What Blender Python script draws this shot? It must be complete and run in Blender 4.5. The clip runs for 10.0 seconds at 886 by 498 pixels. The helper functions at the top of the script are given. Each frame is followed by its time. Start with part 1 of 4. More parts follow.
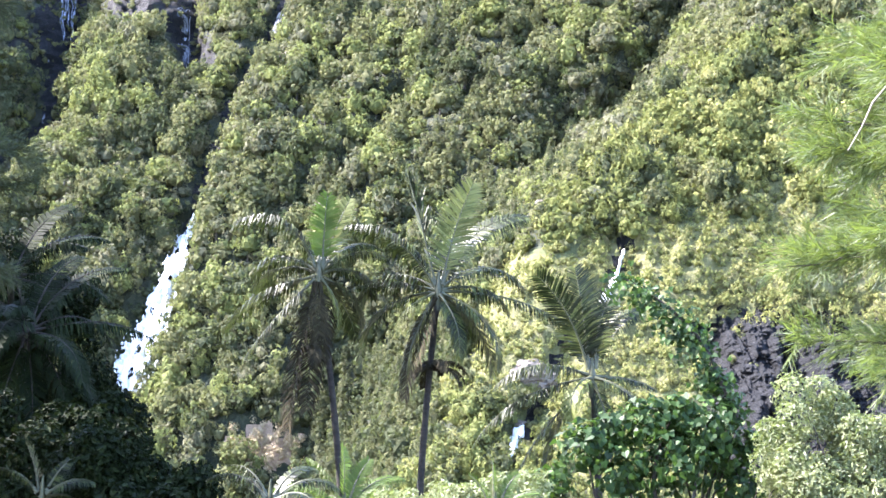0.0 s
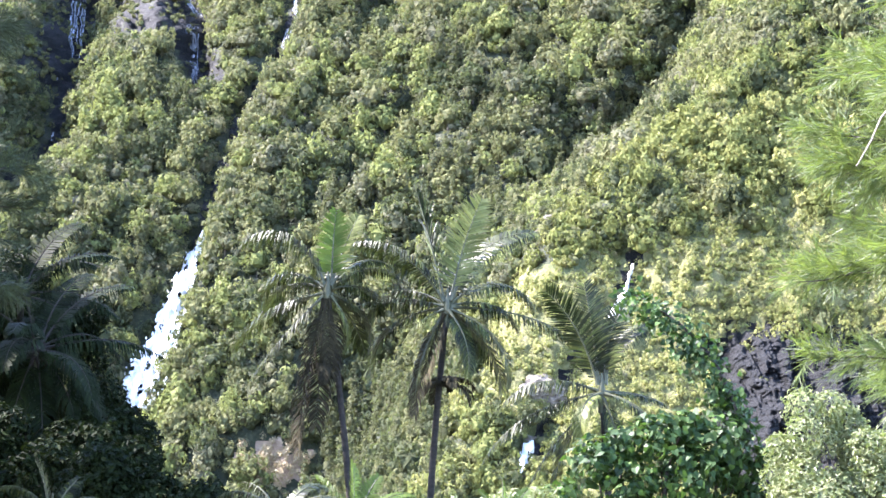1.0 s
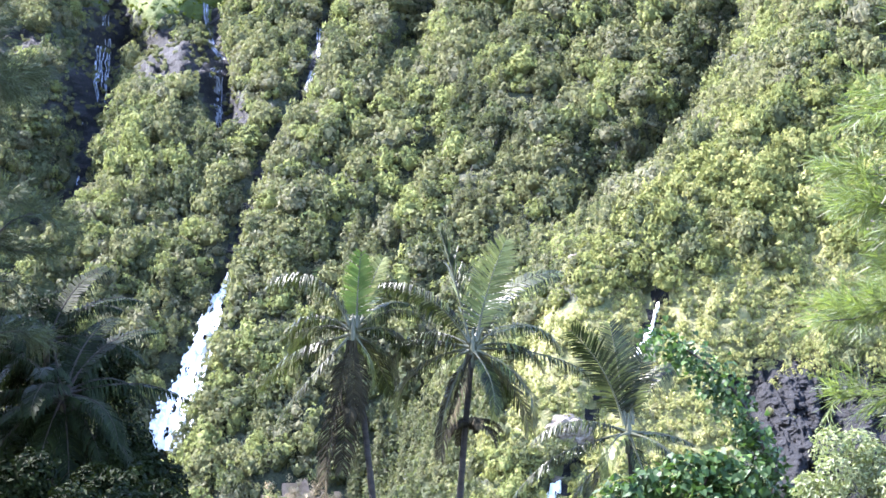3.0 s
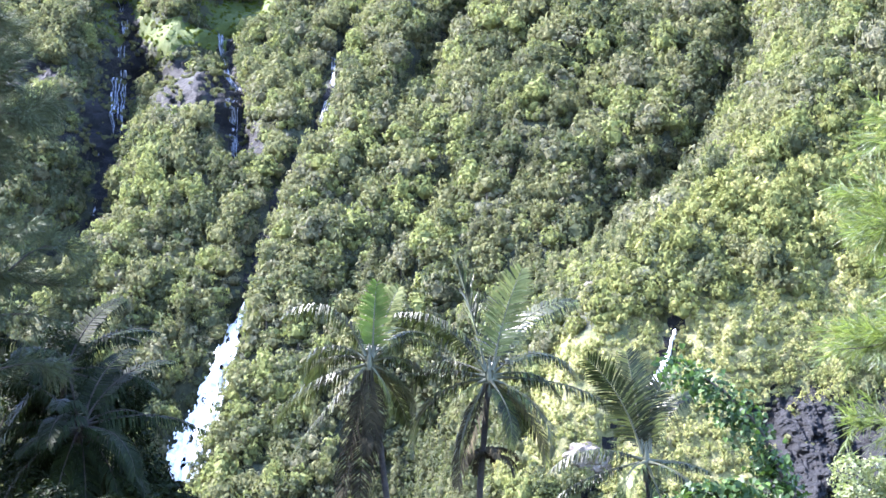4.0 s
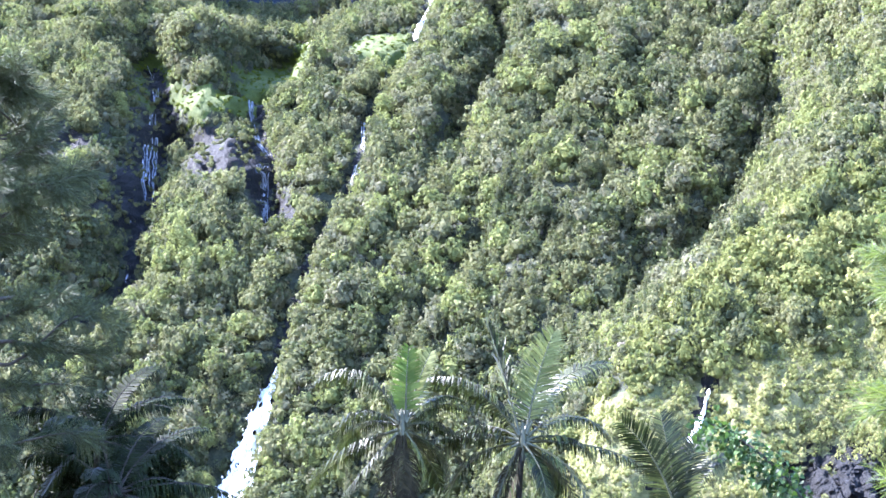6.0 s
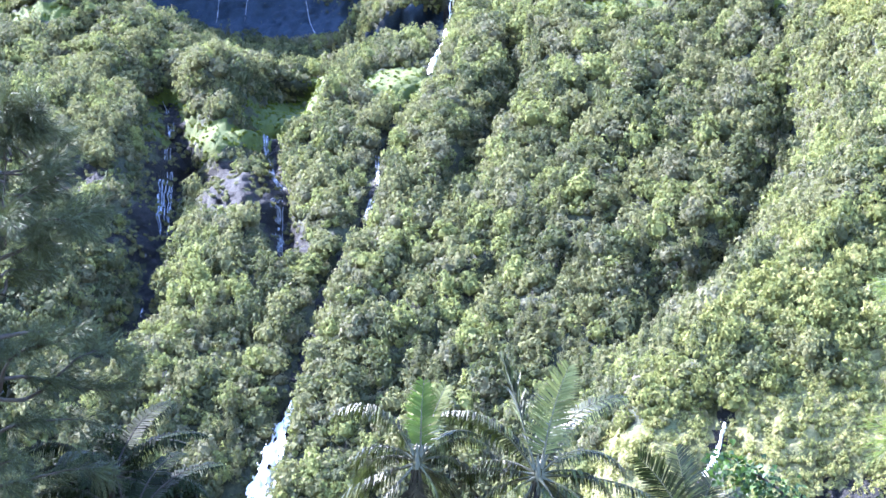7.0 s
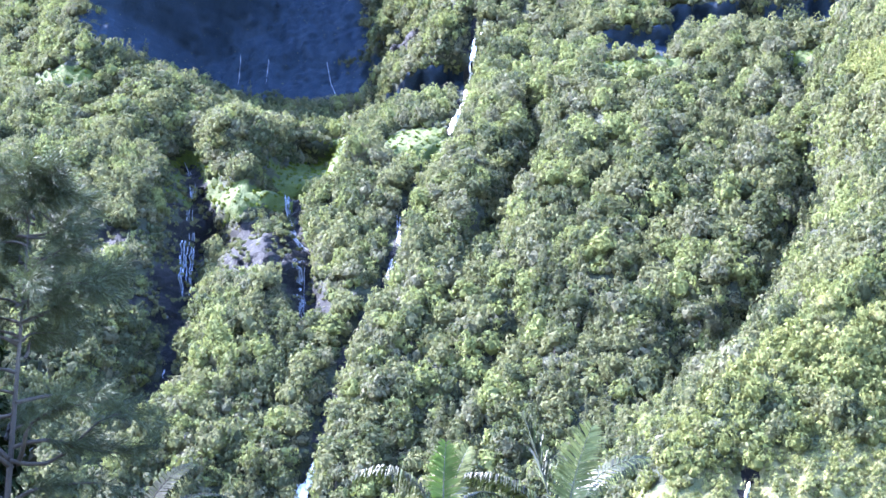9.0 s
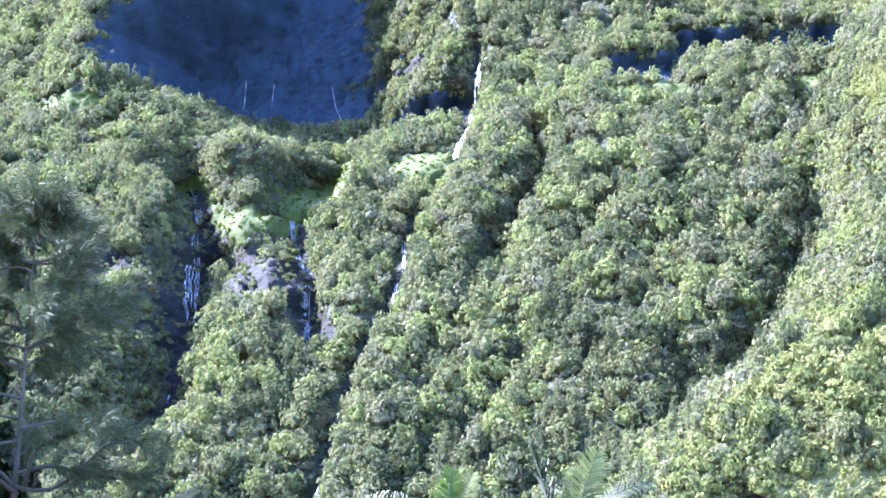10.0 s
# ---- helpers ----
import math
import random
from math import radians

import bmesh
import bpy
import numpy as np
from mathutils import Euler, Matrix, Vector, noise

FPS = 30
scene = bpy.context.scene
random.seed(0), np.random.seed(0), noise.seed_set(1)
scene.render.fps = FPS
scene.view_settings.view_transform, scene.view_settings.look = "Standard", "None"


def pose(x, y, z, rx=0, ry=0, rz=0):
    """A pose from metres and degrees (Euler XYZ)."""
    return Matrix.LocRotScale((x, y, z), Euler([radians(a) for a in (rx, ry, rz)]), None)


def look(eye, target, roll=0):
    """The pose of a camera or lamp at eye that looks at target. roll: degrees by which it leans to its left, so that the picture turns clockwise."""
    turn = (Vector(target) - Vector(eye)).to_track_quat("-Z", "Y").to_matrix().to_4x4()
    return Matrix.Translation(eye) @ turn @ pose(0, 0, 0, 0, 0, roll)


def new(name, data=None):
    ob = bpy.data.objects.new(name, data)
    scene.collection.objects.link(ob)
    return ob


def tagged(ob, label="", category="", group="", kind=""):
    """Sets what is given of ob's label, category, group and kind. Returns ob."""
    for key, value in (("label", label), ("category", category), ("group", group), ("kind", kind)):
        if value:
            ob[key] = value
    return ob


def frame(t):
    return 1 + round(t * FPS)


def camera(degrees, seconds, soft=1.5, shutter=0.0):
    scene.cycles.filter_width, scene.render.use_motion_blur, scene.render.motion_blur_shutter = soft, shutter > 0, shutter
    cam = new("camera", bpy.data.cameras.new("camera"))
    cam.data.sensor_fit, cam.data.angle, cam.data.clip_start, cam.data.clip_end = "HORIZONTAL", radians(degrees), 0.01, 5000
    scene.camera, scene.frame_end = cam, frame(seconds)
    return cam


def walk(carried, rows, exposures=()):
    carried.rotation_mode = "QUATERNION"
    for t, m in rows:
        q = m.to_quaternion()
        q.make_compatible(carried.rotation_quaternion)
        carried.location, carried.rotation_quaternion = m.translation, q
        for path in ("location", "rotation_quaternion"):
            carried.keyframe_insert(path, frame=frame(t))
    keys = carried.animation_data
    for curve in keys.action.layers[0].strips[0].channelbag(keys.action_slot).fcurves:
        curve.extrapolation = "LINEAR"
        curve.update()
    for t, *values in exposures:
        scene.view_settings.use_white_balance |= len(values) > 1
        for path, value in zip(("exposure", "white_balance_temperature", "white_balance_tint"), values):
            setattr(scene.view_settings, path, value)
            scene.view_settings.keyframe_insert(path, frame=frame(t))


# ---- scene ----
EYE = 12.0
cam = camera(29.3, 10.0, soft=1.58)
# seconds, rise of the camera in metres, and its turn about x, y and z in degrees
ROWS = [
    (0.0, 0.00, 96.394, -1.902, -2.524),
    (0.5, 0.01, 96.626, -1.801, -2.386),
    (1.0, 0.02, 96.907, -1.690, -2.200),
    (1.5, 0.03, 97.180, -1.608, -2.017),
    (2.0, 0.04, 97.494, -1.498, -1.794),
    (2.5, 0.04, 97.830, -1.382, -1.567),
    (4.0, 0.07, 99.190, -0.971, -0.720),
    (4.5, 0.08, 99.663, -0.772, -0.432),
    (5.0, 0.09, 100.201, -0.591, -0.106),
    (5.5, 0.10, 100.723, -0.471, 0.181),
    (7.0, 0.13, 102.413, -0.383, 0.963),
    (7.5, 0.13, 102.916, -0.366, 1.183),
    (8.0, 0.14, 103.446, -0.350, 1.386),
    (8.5, 0.15, 103.930, -0.271, 1.576),
    (9.0, 0.16, 104.424, -0.248, 1.740),
    (9.5, 0.17, 104.848, -0.244, 1.853),
    (10.0, 0.18, 105.259, -0.282, 1.908),
]
walk(cam, [(t, pose(0, 0, EYE + up, rx, ry, rz)) for t, up, rx, ry, rz in ROWS],
     [(0.0, 3.55, 6020, 21), (3.0, 3.60, 5760, 22), (10.0, 3.82, 5130, 26)])

# ---- light ----
SUN = Vector((-0.66, 0.10, 0.72)).normalized()
world = bpy.data.worlds.new("sky")
scene.world = world
world.use_nodes = True
wn = world.node_tree.nodes
sky = wn.new("ShaderNodeTexSky")
sky.sky_type, sky.sun_disc = "NISHITA", False
sky.sun_elevation, sky.sun_rotation = math.asin(SUN.z), math.atan2(SUN.x, SUN.y)
sky.air_density, sky.dust_density, sky.ozone_density = 1.0, 0.6, 1.5
wn["Background"].inputs["Strength"].default_value = 0.15
world.node_tree.links.new(sky.outputs[0], wn["Background"].inputs["Color"])
lamp = bpy.data.lights.new("sun", "SUN")
lamp.energy, lamp.angle, lamp.color = 4.5, radians(0.6), (1.0, 0.94, 0.84)
sun = new("sun", lamp)
sun.matrix_world = look(SUN * 500, (0, 0, 0))

# ---- materials ----
def nodes_of(name):
    m = bpy.data.materials.new(name)
    m.use_nodes = True
    nt = m.node_tree
    return m, nt, nt.nodes["Principled BSDF"]


def noise_node(nt, scale, detail=4.0, rough=0.6, stretch=None):
    co = nt.nodes.new("ShaderNodeTexCoord")
    n = nt.nodes.new("ShaderNodeTexNoise")
    n.inputs["Scale"].default_value, n.inputs["Detail"].default_value, n.inputs["Roughness"].default_value = scale, detail, rough
    if stretch:
        mp = nt.nodes.new("ShaderNodeMapping")
        mp.inputs["Scale"].default_value = stretch
        nt.links.new(co.outputs["Object"], mp.inputs["Vector"])
        nt.links.new(mp.outputs["Vector"], n.inputs["Vector"])
    else:
        nt.links.new(co.outputs["Object"], n.inputs["Vector"])
    return n


def ramp_node(nt, source, stops):
    r = nt.nodes.new("ShaderNodeValToRGB")
    els = r.color_ramp.elements
    while len(els) < len(stops):
        els.new(0.5)
    for e, (p, c) in zip(els, stops):
        e.position, e.color = p, (*c, 1)
    nt.links.new(source, r.inputs["Fac"])
    return r


def blend(nt, fac, a, b, mode="MIX"):
    m = nt.nodes.new("ShaderNodeMix")
    m.data_type, m.blend_type = "RGBA", mode
    for value, sock in ((fac, m.inputs["Factor"]), (a, m.inputs["A"]), (b, m.inputs["B"])):
        if hasattr(value, "is_output"):
            nt.links.new(value, sock)
        else:
            sock.default_value = value if isinstance(value, float) else (*value, 1)
    return m.outputs["Result"]


def leaf_mat(name, dark, mid, light, patch=0.16, gloss=0.5, through_light=0.3, spec=0.3, tint=(0.30, 0.42, 0.06), relief=0.0, vary=0.2):
    """Leaves: the colour drifts from tree to tree by a broad noise and from leaf to leaf by its island."""
    m, nt, b = nodes_of(name)
    broad = noise_node(nt, patch, 3.0, 0.65)
    geo = nt.nodes.new("ShaderNodeNewGeometry")
    one = ramp_node(nt, broad.outputs["Fac"], [(0.30, dark), (0.5, mid), (0.70, light)])
    two = ramp_node(nt, geo.outputs["Random Per Island"], [(0.0, dark), (0.55, mid), (1.0, light)])
    col = blend(nt, 0.35 if relief else vary, one.outputs["Color"], two.outputs["Color"])
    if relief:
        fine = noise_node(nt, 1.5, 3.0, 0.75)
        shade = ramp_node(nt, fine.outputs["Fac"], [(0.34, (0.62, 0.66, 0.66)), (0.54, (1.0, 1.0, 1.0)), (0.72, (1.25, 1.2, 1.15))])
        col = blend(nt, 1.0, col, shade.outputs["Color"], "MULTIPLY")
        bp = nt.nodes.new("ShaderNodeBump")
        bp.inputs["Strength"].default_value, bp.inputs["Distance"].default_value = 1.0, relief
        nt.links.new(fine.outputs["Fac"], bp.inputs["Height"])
        nt.links.new(bp.outputs["Normal"], b.inputs["Normal"])
    nt.links.new(col, b.inputs["Base Color"])
    b.inputs["Roughness"].default_value, b.inputs["Specular IOR Level"].default_value = gloss, spec
    tr = nt.nodes.new("ShaderNodeBsdfTranslucent")
    nt.links.new(blend(nt, 0.12 if relief else 0.5, col, tint), tr.inputs["Color"])
    mix = nt.nodes.new("ShaderNodeMixShader")
    mix.inputs["Fac"].default_value = through_light
    nt.links.new(b.outputs[0], mix.inputs[1])
    nt.links.new(tr.outputs[0], mix.inputs[2])
    nt.links.new(mix.outputs[0], nt.nodes["Material Output"].inputs["Surface"])
    return m


def solid_mat(name, stops, scale, rough=0.8, bump=0.4, dist=0.05, spec=0.3, stretch=None, fine=None):
    m, nt, b = nodes_of(name)
    n = noise_node(nt, scale, 8.0, 0.65, stretch)
    col = ramp_node(nt, n.outputs["Fac"], stops).outputs["Color"]
    f = noise_node(nt, fine or scale * 9, 6.0, 0.7)
    shade = ramp_node(nt, f.outputs["Fac"], [(0.3, (0.55, 0.55, 0.55)), (0.7, (1.0, 1.0, 1.0))])
    nt.links.new(blend(nt, 0.8, col, shade.outputs["Color"], "MULTIPLY"), b.inputs["Base Color"])
    bp = nt.nodes.new("ShaderNodeBump")
    bp.inputs["Strength"].default_value, bp.inputs["Distance"].default_value = bump, dist
    nt.links.new(f.outputs["Fac"], bp.inputs["Height"])
    nt.links.new(bp.outputs["Normal"], b.inputs["Normal"])
    b.inputs["Roughness"].default_value, b.inputs["Specular IOR Level"].default_value = rough, spec
    return m


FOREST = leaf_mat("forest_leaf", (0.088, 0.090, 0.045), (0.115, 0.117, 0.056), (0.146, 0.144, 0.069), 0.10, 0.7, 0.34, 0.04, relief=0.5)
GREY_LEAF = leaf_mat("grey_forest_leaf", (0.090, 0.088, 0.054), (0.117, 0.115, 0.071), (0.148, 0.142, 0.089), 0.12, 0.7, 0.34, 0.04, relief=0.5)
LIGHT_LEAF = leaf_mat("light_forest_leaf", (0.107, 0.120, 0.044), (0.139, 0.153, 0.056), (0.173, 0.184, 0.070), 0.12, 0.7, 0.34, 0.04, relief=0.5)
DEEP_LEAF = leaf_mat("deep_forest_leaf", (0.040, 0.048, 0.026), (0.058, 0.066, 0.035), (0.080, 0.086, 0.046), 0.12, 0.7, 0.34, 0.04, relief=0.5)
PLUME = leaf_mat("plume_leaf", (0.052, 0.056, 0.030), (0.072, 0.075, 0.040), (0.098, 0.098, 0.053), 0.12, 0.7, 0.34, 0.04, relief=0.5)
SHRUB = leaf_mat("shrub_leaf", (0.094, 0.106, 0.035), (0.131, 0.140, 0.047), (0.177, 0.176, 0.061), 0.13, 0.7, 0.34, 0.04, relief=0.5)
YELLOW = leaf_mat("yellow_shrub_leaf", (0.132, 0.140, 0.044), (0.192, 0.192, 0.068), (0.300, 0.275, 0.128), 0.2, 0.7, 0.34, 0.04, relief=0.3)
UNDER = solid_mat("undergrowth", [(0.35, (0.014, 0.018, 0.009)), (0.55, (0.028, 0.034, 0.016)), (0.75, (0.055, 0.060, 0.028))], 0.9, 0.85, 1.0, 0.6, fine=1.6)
GRASS = solid_mat("meadow_grass", [(0.3, (0.030, 0.048, 0.006)), (0.6, (0.056, 0.074, 0.009)), (0.8, (0.092, 0.100, 0.015))], 0.12, 0.85, 0.9, 0.7)
# near-black with pale spots: shadowed and sunlit facets are painted into the basalt
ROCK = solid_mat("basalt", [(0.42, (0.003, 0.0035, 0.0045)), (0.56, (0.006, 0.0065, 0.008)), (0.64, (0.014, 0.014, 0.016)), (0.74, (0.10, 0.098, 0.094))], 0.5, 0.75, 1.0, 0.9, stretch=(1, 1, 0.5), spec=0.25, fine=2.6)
# blue tint paints the recess's haze and shade into the rock
HAZE_ROCK = solid_mat("haze_blue_basalt", [(0.3, (0.010, 0.018, 0.030)), (0.55, (0.016, 0.027, 0.044)), (0.8, (0.024, 0.037, 0.058))], 0.10, 0.8, 0.8, 0.6, stretch=(1, 1, 0.35), spec=0.1)
SCRUB = solid_mat("straw_scrub", [(0.3, (0.075, 0.082, 0.028)), (0.55, (0.135, 0.130, 0.050)), (0.75, (0.25, 0.215, 0.125))], 0.5, 0.9, 1.0, 0.5, fine=1.8)
SPUR_GROUND = solid_mat("spur_undergrowth", [(0.3, (0.045, 0.055, 0.022)), (0.55, (0.085, 0.096, 0.038)), (0.78, (0.15, 0.145, 0.065))], 0.5, 0.9, 1.0, 0.5, fine=1.6)
PALE = solid_mat("pale_rock", [(0.3, (0.101, 0.086, 0.072)), (0.6, (0.187, 0.158, 0.130)), (0.8, (0.259, 0.230, 0.202))], 0.5, 0.85, 0.8, 0.3)
EARTH = solid_mat("earth", [(0.3, (0.026, 0.024, 0.013)), (0.6, (0.050, 0.046, 0.024)), (0.8, (0.075, 0.072, 0.036))], 0.3, 0.95, 0.7, 0.2)
DRY = solid_mat("dry_slope", [(0.3, (0.22, 0.15, 0.10)), (0.55, (0.36, 0.255, 0.175)), (0.8, (0.24, 0.20, 0.11))], 0.5, 0.95, 0.9, 0.4)
DRY_LEAF = leaf_mat("dry_grass", (0.18, 0.145, 0.075), (0.29, 0.225, 0.13), (0.38, 0.30, 0.19), 0.4, 0.7, 0.2, 0.2, (0.25, 0.2, 0.08))
BARK = solid_mat("bark", [(0.3, (0.025, 0.020, 0.015)), (0.6, (0.055, 0.047, 0.036)), (0.8, (0.094, 0.083, 0.066))], 2.0, 0.9, 0.6, 0.03, stretch=(1, 1, 0.3))
TWIG = solid_mat("pale_twig", [(0.3, (0.16, 0.14, 0.11)), (0.6, (0.26, 0.23, 0.19)), (0.8, (0.34, 0.31, 0.27))], 4.0, 0.8, 0.4, 0.01)
PALM_BARK = solid_mat("palm_bark", [(0.3, (0.015, 0.013, 0.010)), (0.6, (0.033, 0.027, 0.022)), (0.8, (0.055, 0.048, 0.040))], 3.0, 0.9, 0.7, 0.03, stretch=(0.6, 0.6, 3))
PALM_LEAF = leaf_mat("palm_leaf", (0.0025, 0.004, 0.001), (0.009, 0.014, 0.0035), (0.080, 0.098, 0.026), 0.9, 0.44, 0.14, 0.20, (0.08, 0.11, 0.02), vary=0.7)
# paler copy of the palm leaf; gloss from the sky is painted in
GLOSS_PALM = leaf_mat("gloss_palm_leaf", (0.030, 0.040, 0.010), (0.095, 0.108, 0.030), (0.21, 0.215, 0.085), 0.8, 0.5, 0.25, 0.15, (0.20, 0.23, 0.05), vary=0.5)
YOUNG = leaf_mat("young_palm_leaf", (0.030, 0.050, 0.008), (0.050, 0.080, 0.013), (0.095, 0.130, 0.034), 0.8, 0.5, 0.35, 0.2, (0.16, 0.27, 0.03), vary=0.5)
PALM_DEAD = leaf_mat("dead_palm_leaf", (0.007, 0.006, 0.003), (0.018, 0.015, 0.008), (0.050, 0.042, 0.020), 0.5, 0.8, 0.12, 0.1, (0.05, 0.04, 0.015), vary=0.5)
STALK = solid_mat("palm_stalk", [(0.3, (0.030, 0.035, 0.013)), (0.6, (0.060, 0.060, 0.025)), (0.8, (0.095, 0.087, 0.043))], 1.5, 0.5, 0.3, 0.02, spec=0.4)
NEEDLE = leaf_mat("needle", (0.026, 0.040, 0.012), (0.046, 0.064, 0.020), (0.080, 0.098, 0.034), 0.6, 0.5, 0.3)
# darker copy of the needle, with the left casuarina's shade in its colour
SHADED_NEEDLE = leaf_mat("shaded_needle", (0.016, 0.022, 0.010), (0.036, 0.046, 0.020), (0.080, 0.094, 0.042), 0.6, 0.55, 0.15, 0.12, (0.07, 0.09, 0.03), vary=0.5)
TUFT = leaf_mat("meadow_tuft", (0.034, 0.050, 0.007), (0.060, 0.080, 0.010), (0.095, 0.108, 0.016), 0.2, 0.7, 0.25, 0.05, (0.16, 0.20, 0.02))
# near-black: the shade over the left-hand trees is put into the leaf colour
SHADED_LEAF = leaf_mat("shaded_leaf", (0.002, 0.004, 0.0015), (0.006, 0.010, 0.003), (0.018, 0.026, 0.008), 0.5, 0.6, 0.08, 0.05, (0.03, 0.05, 0.01), vary=0.5)
VINE_LEAF = leaf_mat("vine_leaf", (0.005, 0.012, 0.003), (0.017, 0.038, 0.008), (0.075, 0.125, 0.028), 0.6, 0.55, 0.22, 0.2, (0.10, 0.20, 0.025), vary=0.65)
FINE_LEAF = leaf_mat("fine_leaf", (0.06, 0.072, 0.03), (0.115, 0.128, 0.055), (0.20, 0.205, 0.10), 0.5, 0.5, 0.25, 0.35)


def water_mat(name, cover, low, high):
    m, nt, b = nodes_of(name)
    n = noise_node(nt, 0.5, 6.0, 0.7, (1.6, 1.0, 0.22))
    r = ramp_node(nt, n.outputs["Fac"], [(cover - 0.12, low), (cover + 0.06, high)])
    nt.links.new(r.outputs["Color"], b.inputs["Base Color"])
    b.inputs["Roughness"].default_value = 0.7
    bp = nt.nodes.new("ShaderNodeBump")
    bp.inputs["Strength"].default_value, bp.inputs["Distance"].default_value = 0.8, 0.4
    nt.links.new(n.outputs["Fac"], bp.inputs["Height"])
    nt.links.new(bp.outputs["Normal"], b.inputs["Normal"])
    return m


FOAM, THREAD = water_mat("foaming_water", 0.40, (0.40, 0.40, 0.41), (0.62, 0.63, 0.65)), water_mat("thin_water", 0.55, (0.045, 0.058, 0.08), (0.26, 0.28, 0.32))

# ---- the mountain side ----
def wave(u, v, size, seed, octaves=3):
    """Smooth noise of about -1 to 1 with features of that size in metres."""
    rng = np.random.RandomState(seed)
    total, weight = 0.0 * u, 0.0
    for o in range(octaves):
        layer = 0.0 * u
        for _ in range(6):
            ang, ph = rng.uniform(0, 6.283), rng.uniform(0, 6.283)
            fr = 6.283 / size * 2 ** o * rng.uniform(0.6, 1.3)
            layer = layer + np.sin(fr * (u * np.cos(ang) + v * np.sin(ang)) + ph)
        total, weight = total + layer / 2.4 * 0.5 ** o, weight + 0.5 ** o
    return total / weight


def ease(v, lo, hi):
    s = np.clip((v - lo) / (hi - lo), 0, 1)
    return s * s * (3 - 2 * s)


def gap_to(x, h, pts):
    """Distance in the plane of x and height to a line of points."""
    best = np.full(np.shape(x), 1e9)
    for (x0, h0), (x1, h1) in zip(pts, pts[1:]):
        dx, dh = x1 - x0, h1 - h0
        s = np.clip(((x - x0) * dx + (h - h0) * dh) / (dx * dx + dh * dh), 0, 1)
        best = np.minimum(best, np.hypot(x - x0 - s * dx, h - h0 - s * dh))
    return best


# heights h are metres above the camera's first eye
SHELF_X, SHELF_H = (-200, -110, -60, -20, 40, 130, 220), (196, 194, 192, 206, 232, 246, 250)
SPUR_H, SPUR_X = (-30, -4, 22, 46, 61, 87, 100, 136, 174, 192, 260), (-10, 7, 20, 30, 44, 74, 84, 102, 106, 115, 140)
SLOPE_H = (-60, -25, 0, 60, 120, 172, 188, 215, 235, 300, 330, 460)
SLOPE_Y = (370, 392, 408, 448, 500, 552, 576, 606, 616, 652, 669, 752)
GULLIES = [  # width, depth, line of (x, h)
    (5, 6, [(-8, 254), (-10, 233), (-14, 184), (-22, 169), (-29, 148), (-31, 133), (-33, 119), (-42, 95), (-46, 76), (-50, 53)]),
    (7, 5, [(-50, 51), (-54, 32), (-59, 14), (-62, 0)]),
    (11, 26, [(-112, 182), (-103, 161), (-101, 139), (-97, 117), (-100, 100), (-97, 88), (-106, 74)]),
    (6, 15, [(-70, 166), (-66, 147), (-60, 129), (-59, 113), (-57, 106)]),
    (5, 16, [(12, 189), (15, 176), (9, 158), (3, 146), (-4, 128)]),
    (6, 16, [(100, 195), (100, 172), (97, 156), (93, 136), (84, 117), (74, 102), (67, 89), (54, 74)]),
    (3.5, 7, [(43, 170), (36, 152), (20, 130)]),
    (4, 7, [(44, 124), (40, 107), (25, 91)]),
    (5, 8, [(7, 93), (1, 84), (-6, 72)]),
    (4, 7, [(51, 89), (43, 66), (34, 55)]),
    (4, 4, [(50, 40), (47, 30), (45, 28), (35, 14), (29, 1)]),
    (7, 12, [(-75, 150), (-84, 142), (-96, 147)]),
]

HOLLOWS = ((38, 72, 211, 233, 11), (62, 102, 226, 247, 11), (96, 134, 220, 244, 12), (-62, -2, 213, 232, 15), (-84, -56, 163, 198, 22), (-104, -84, 124, 156, 4))  # x from, to, h from, to, depth
MEADOW = [[(-112, 184), (-108, 176), (-105, 168)], [(-106, 166), (-86, 158), (-74, 162)], [(-58, 200), (-57, 186), (-60, 169), (-66, 163), (-72, 162)]]


def rim(h):
    """Where the high recess begins at its sunny end, by height."""
    return np.interp(h, (215, 232, 245, 270, 305, 330), (-118, -138, -152, -158, -132, -124))


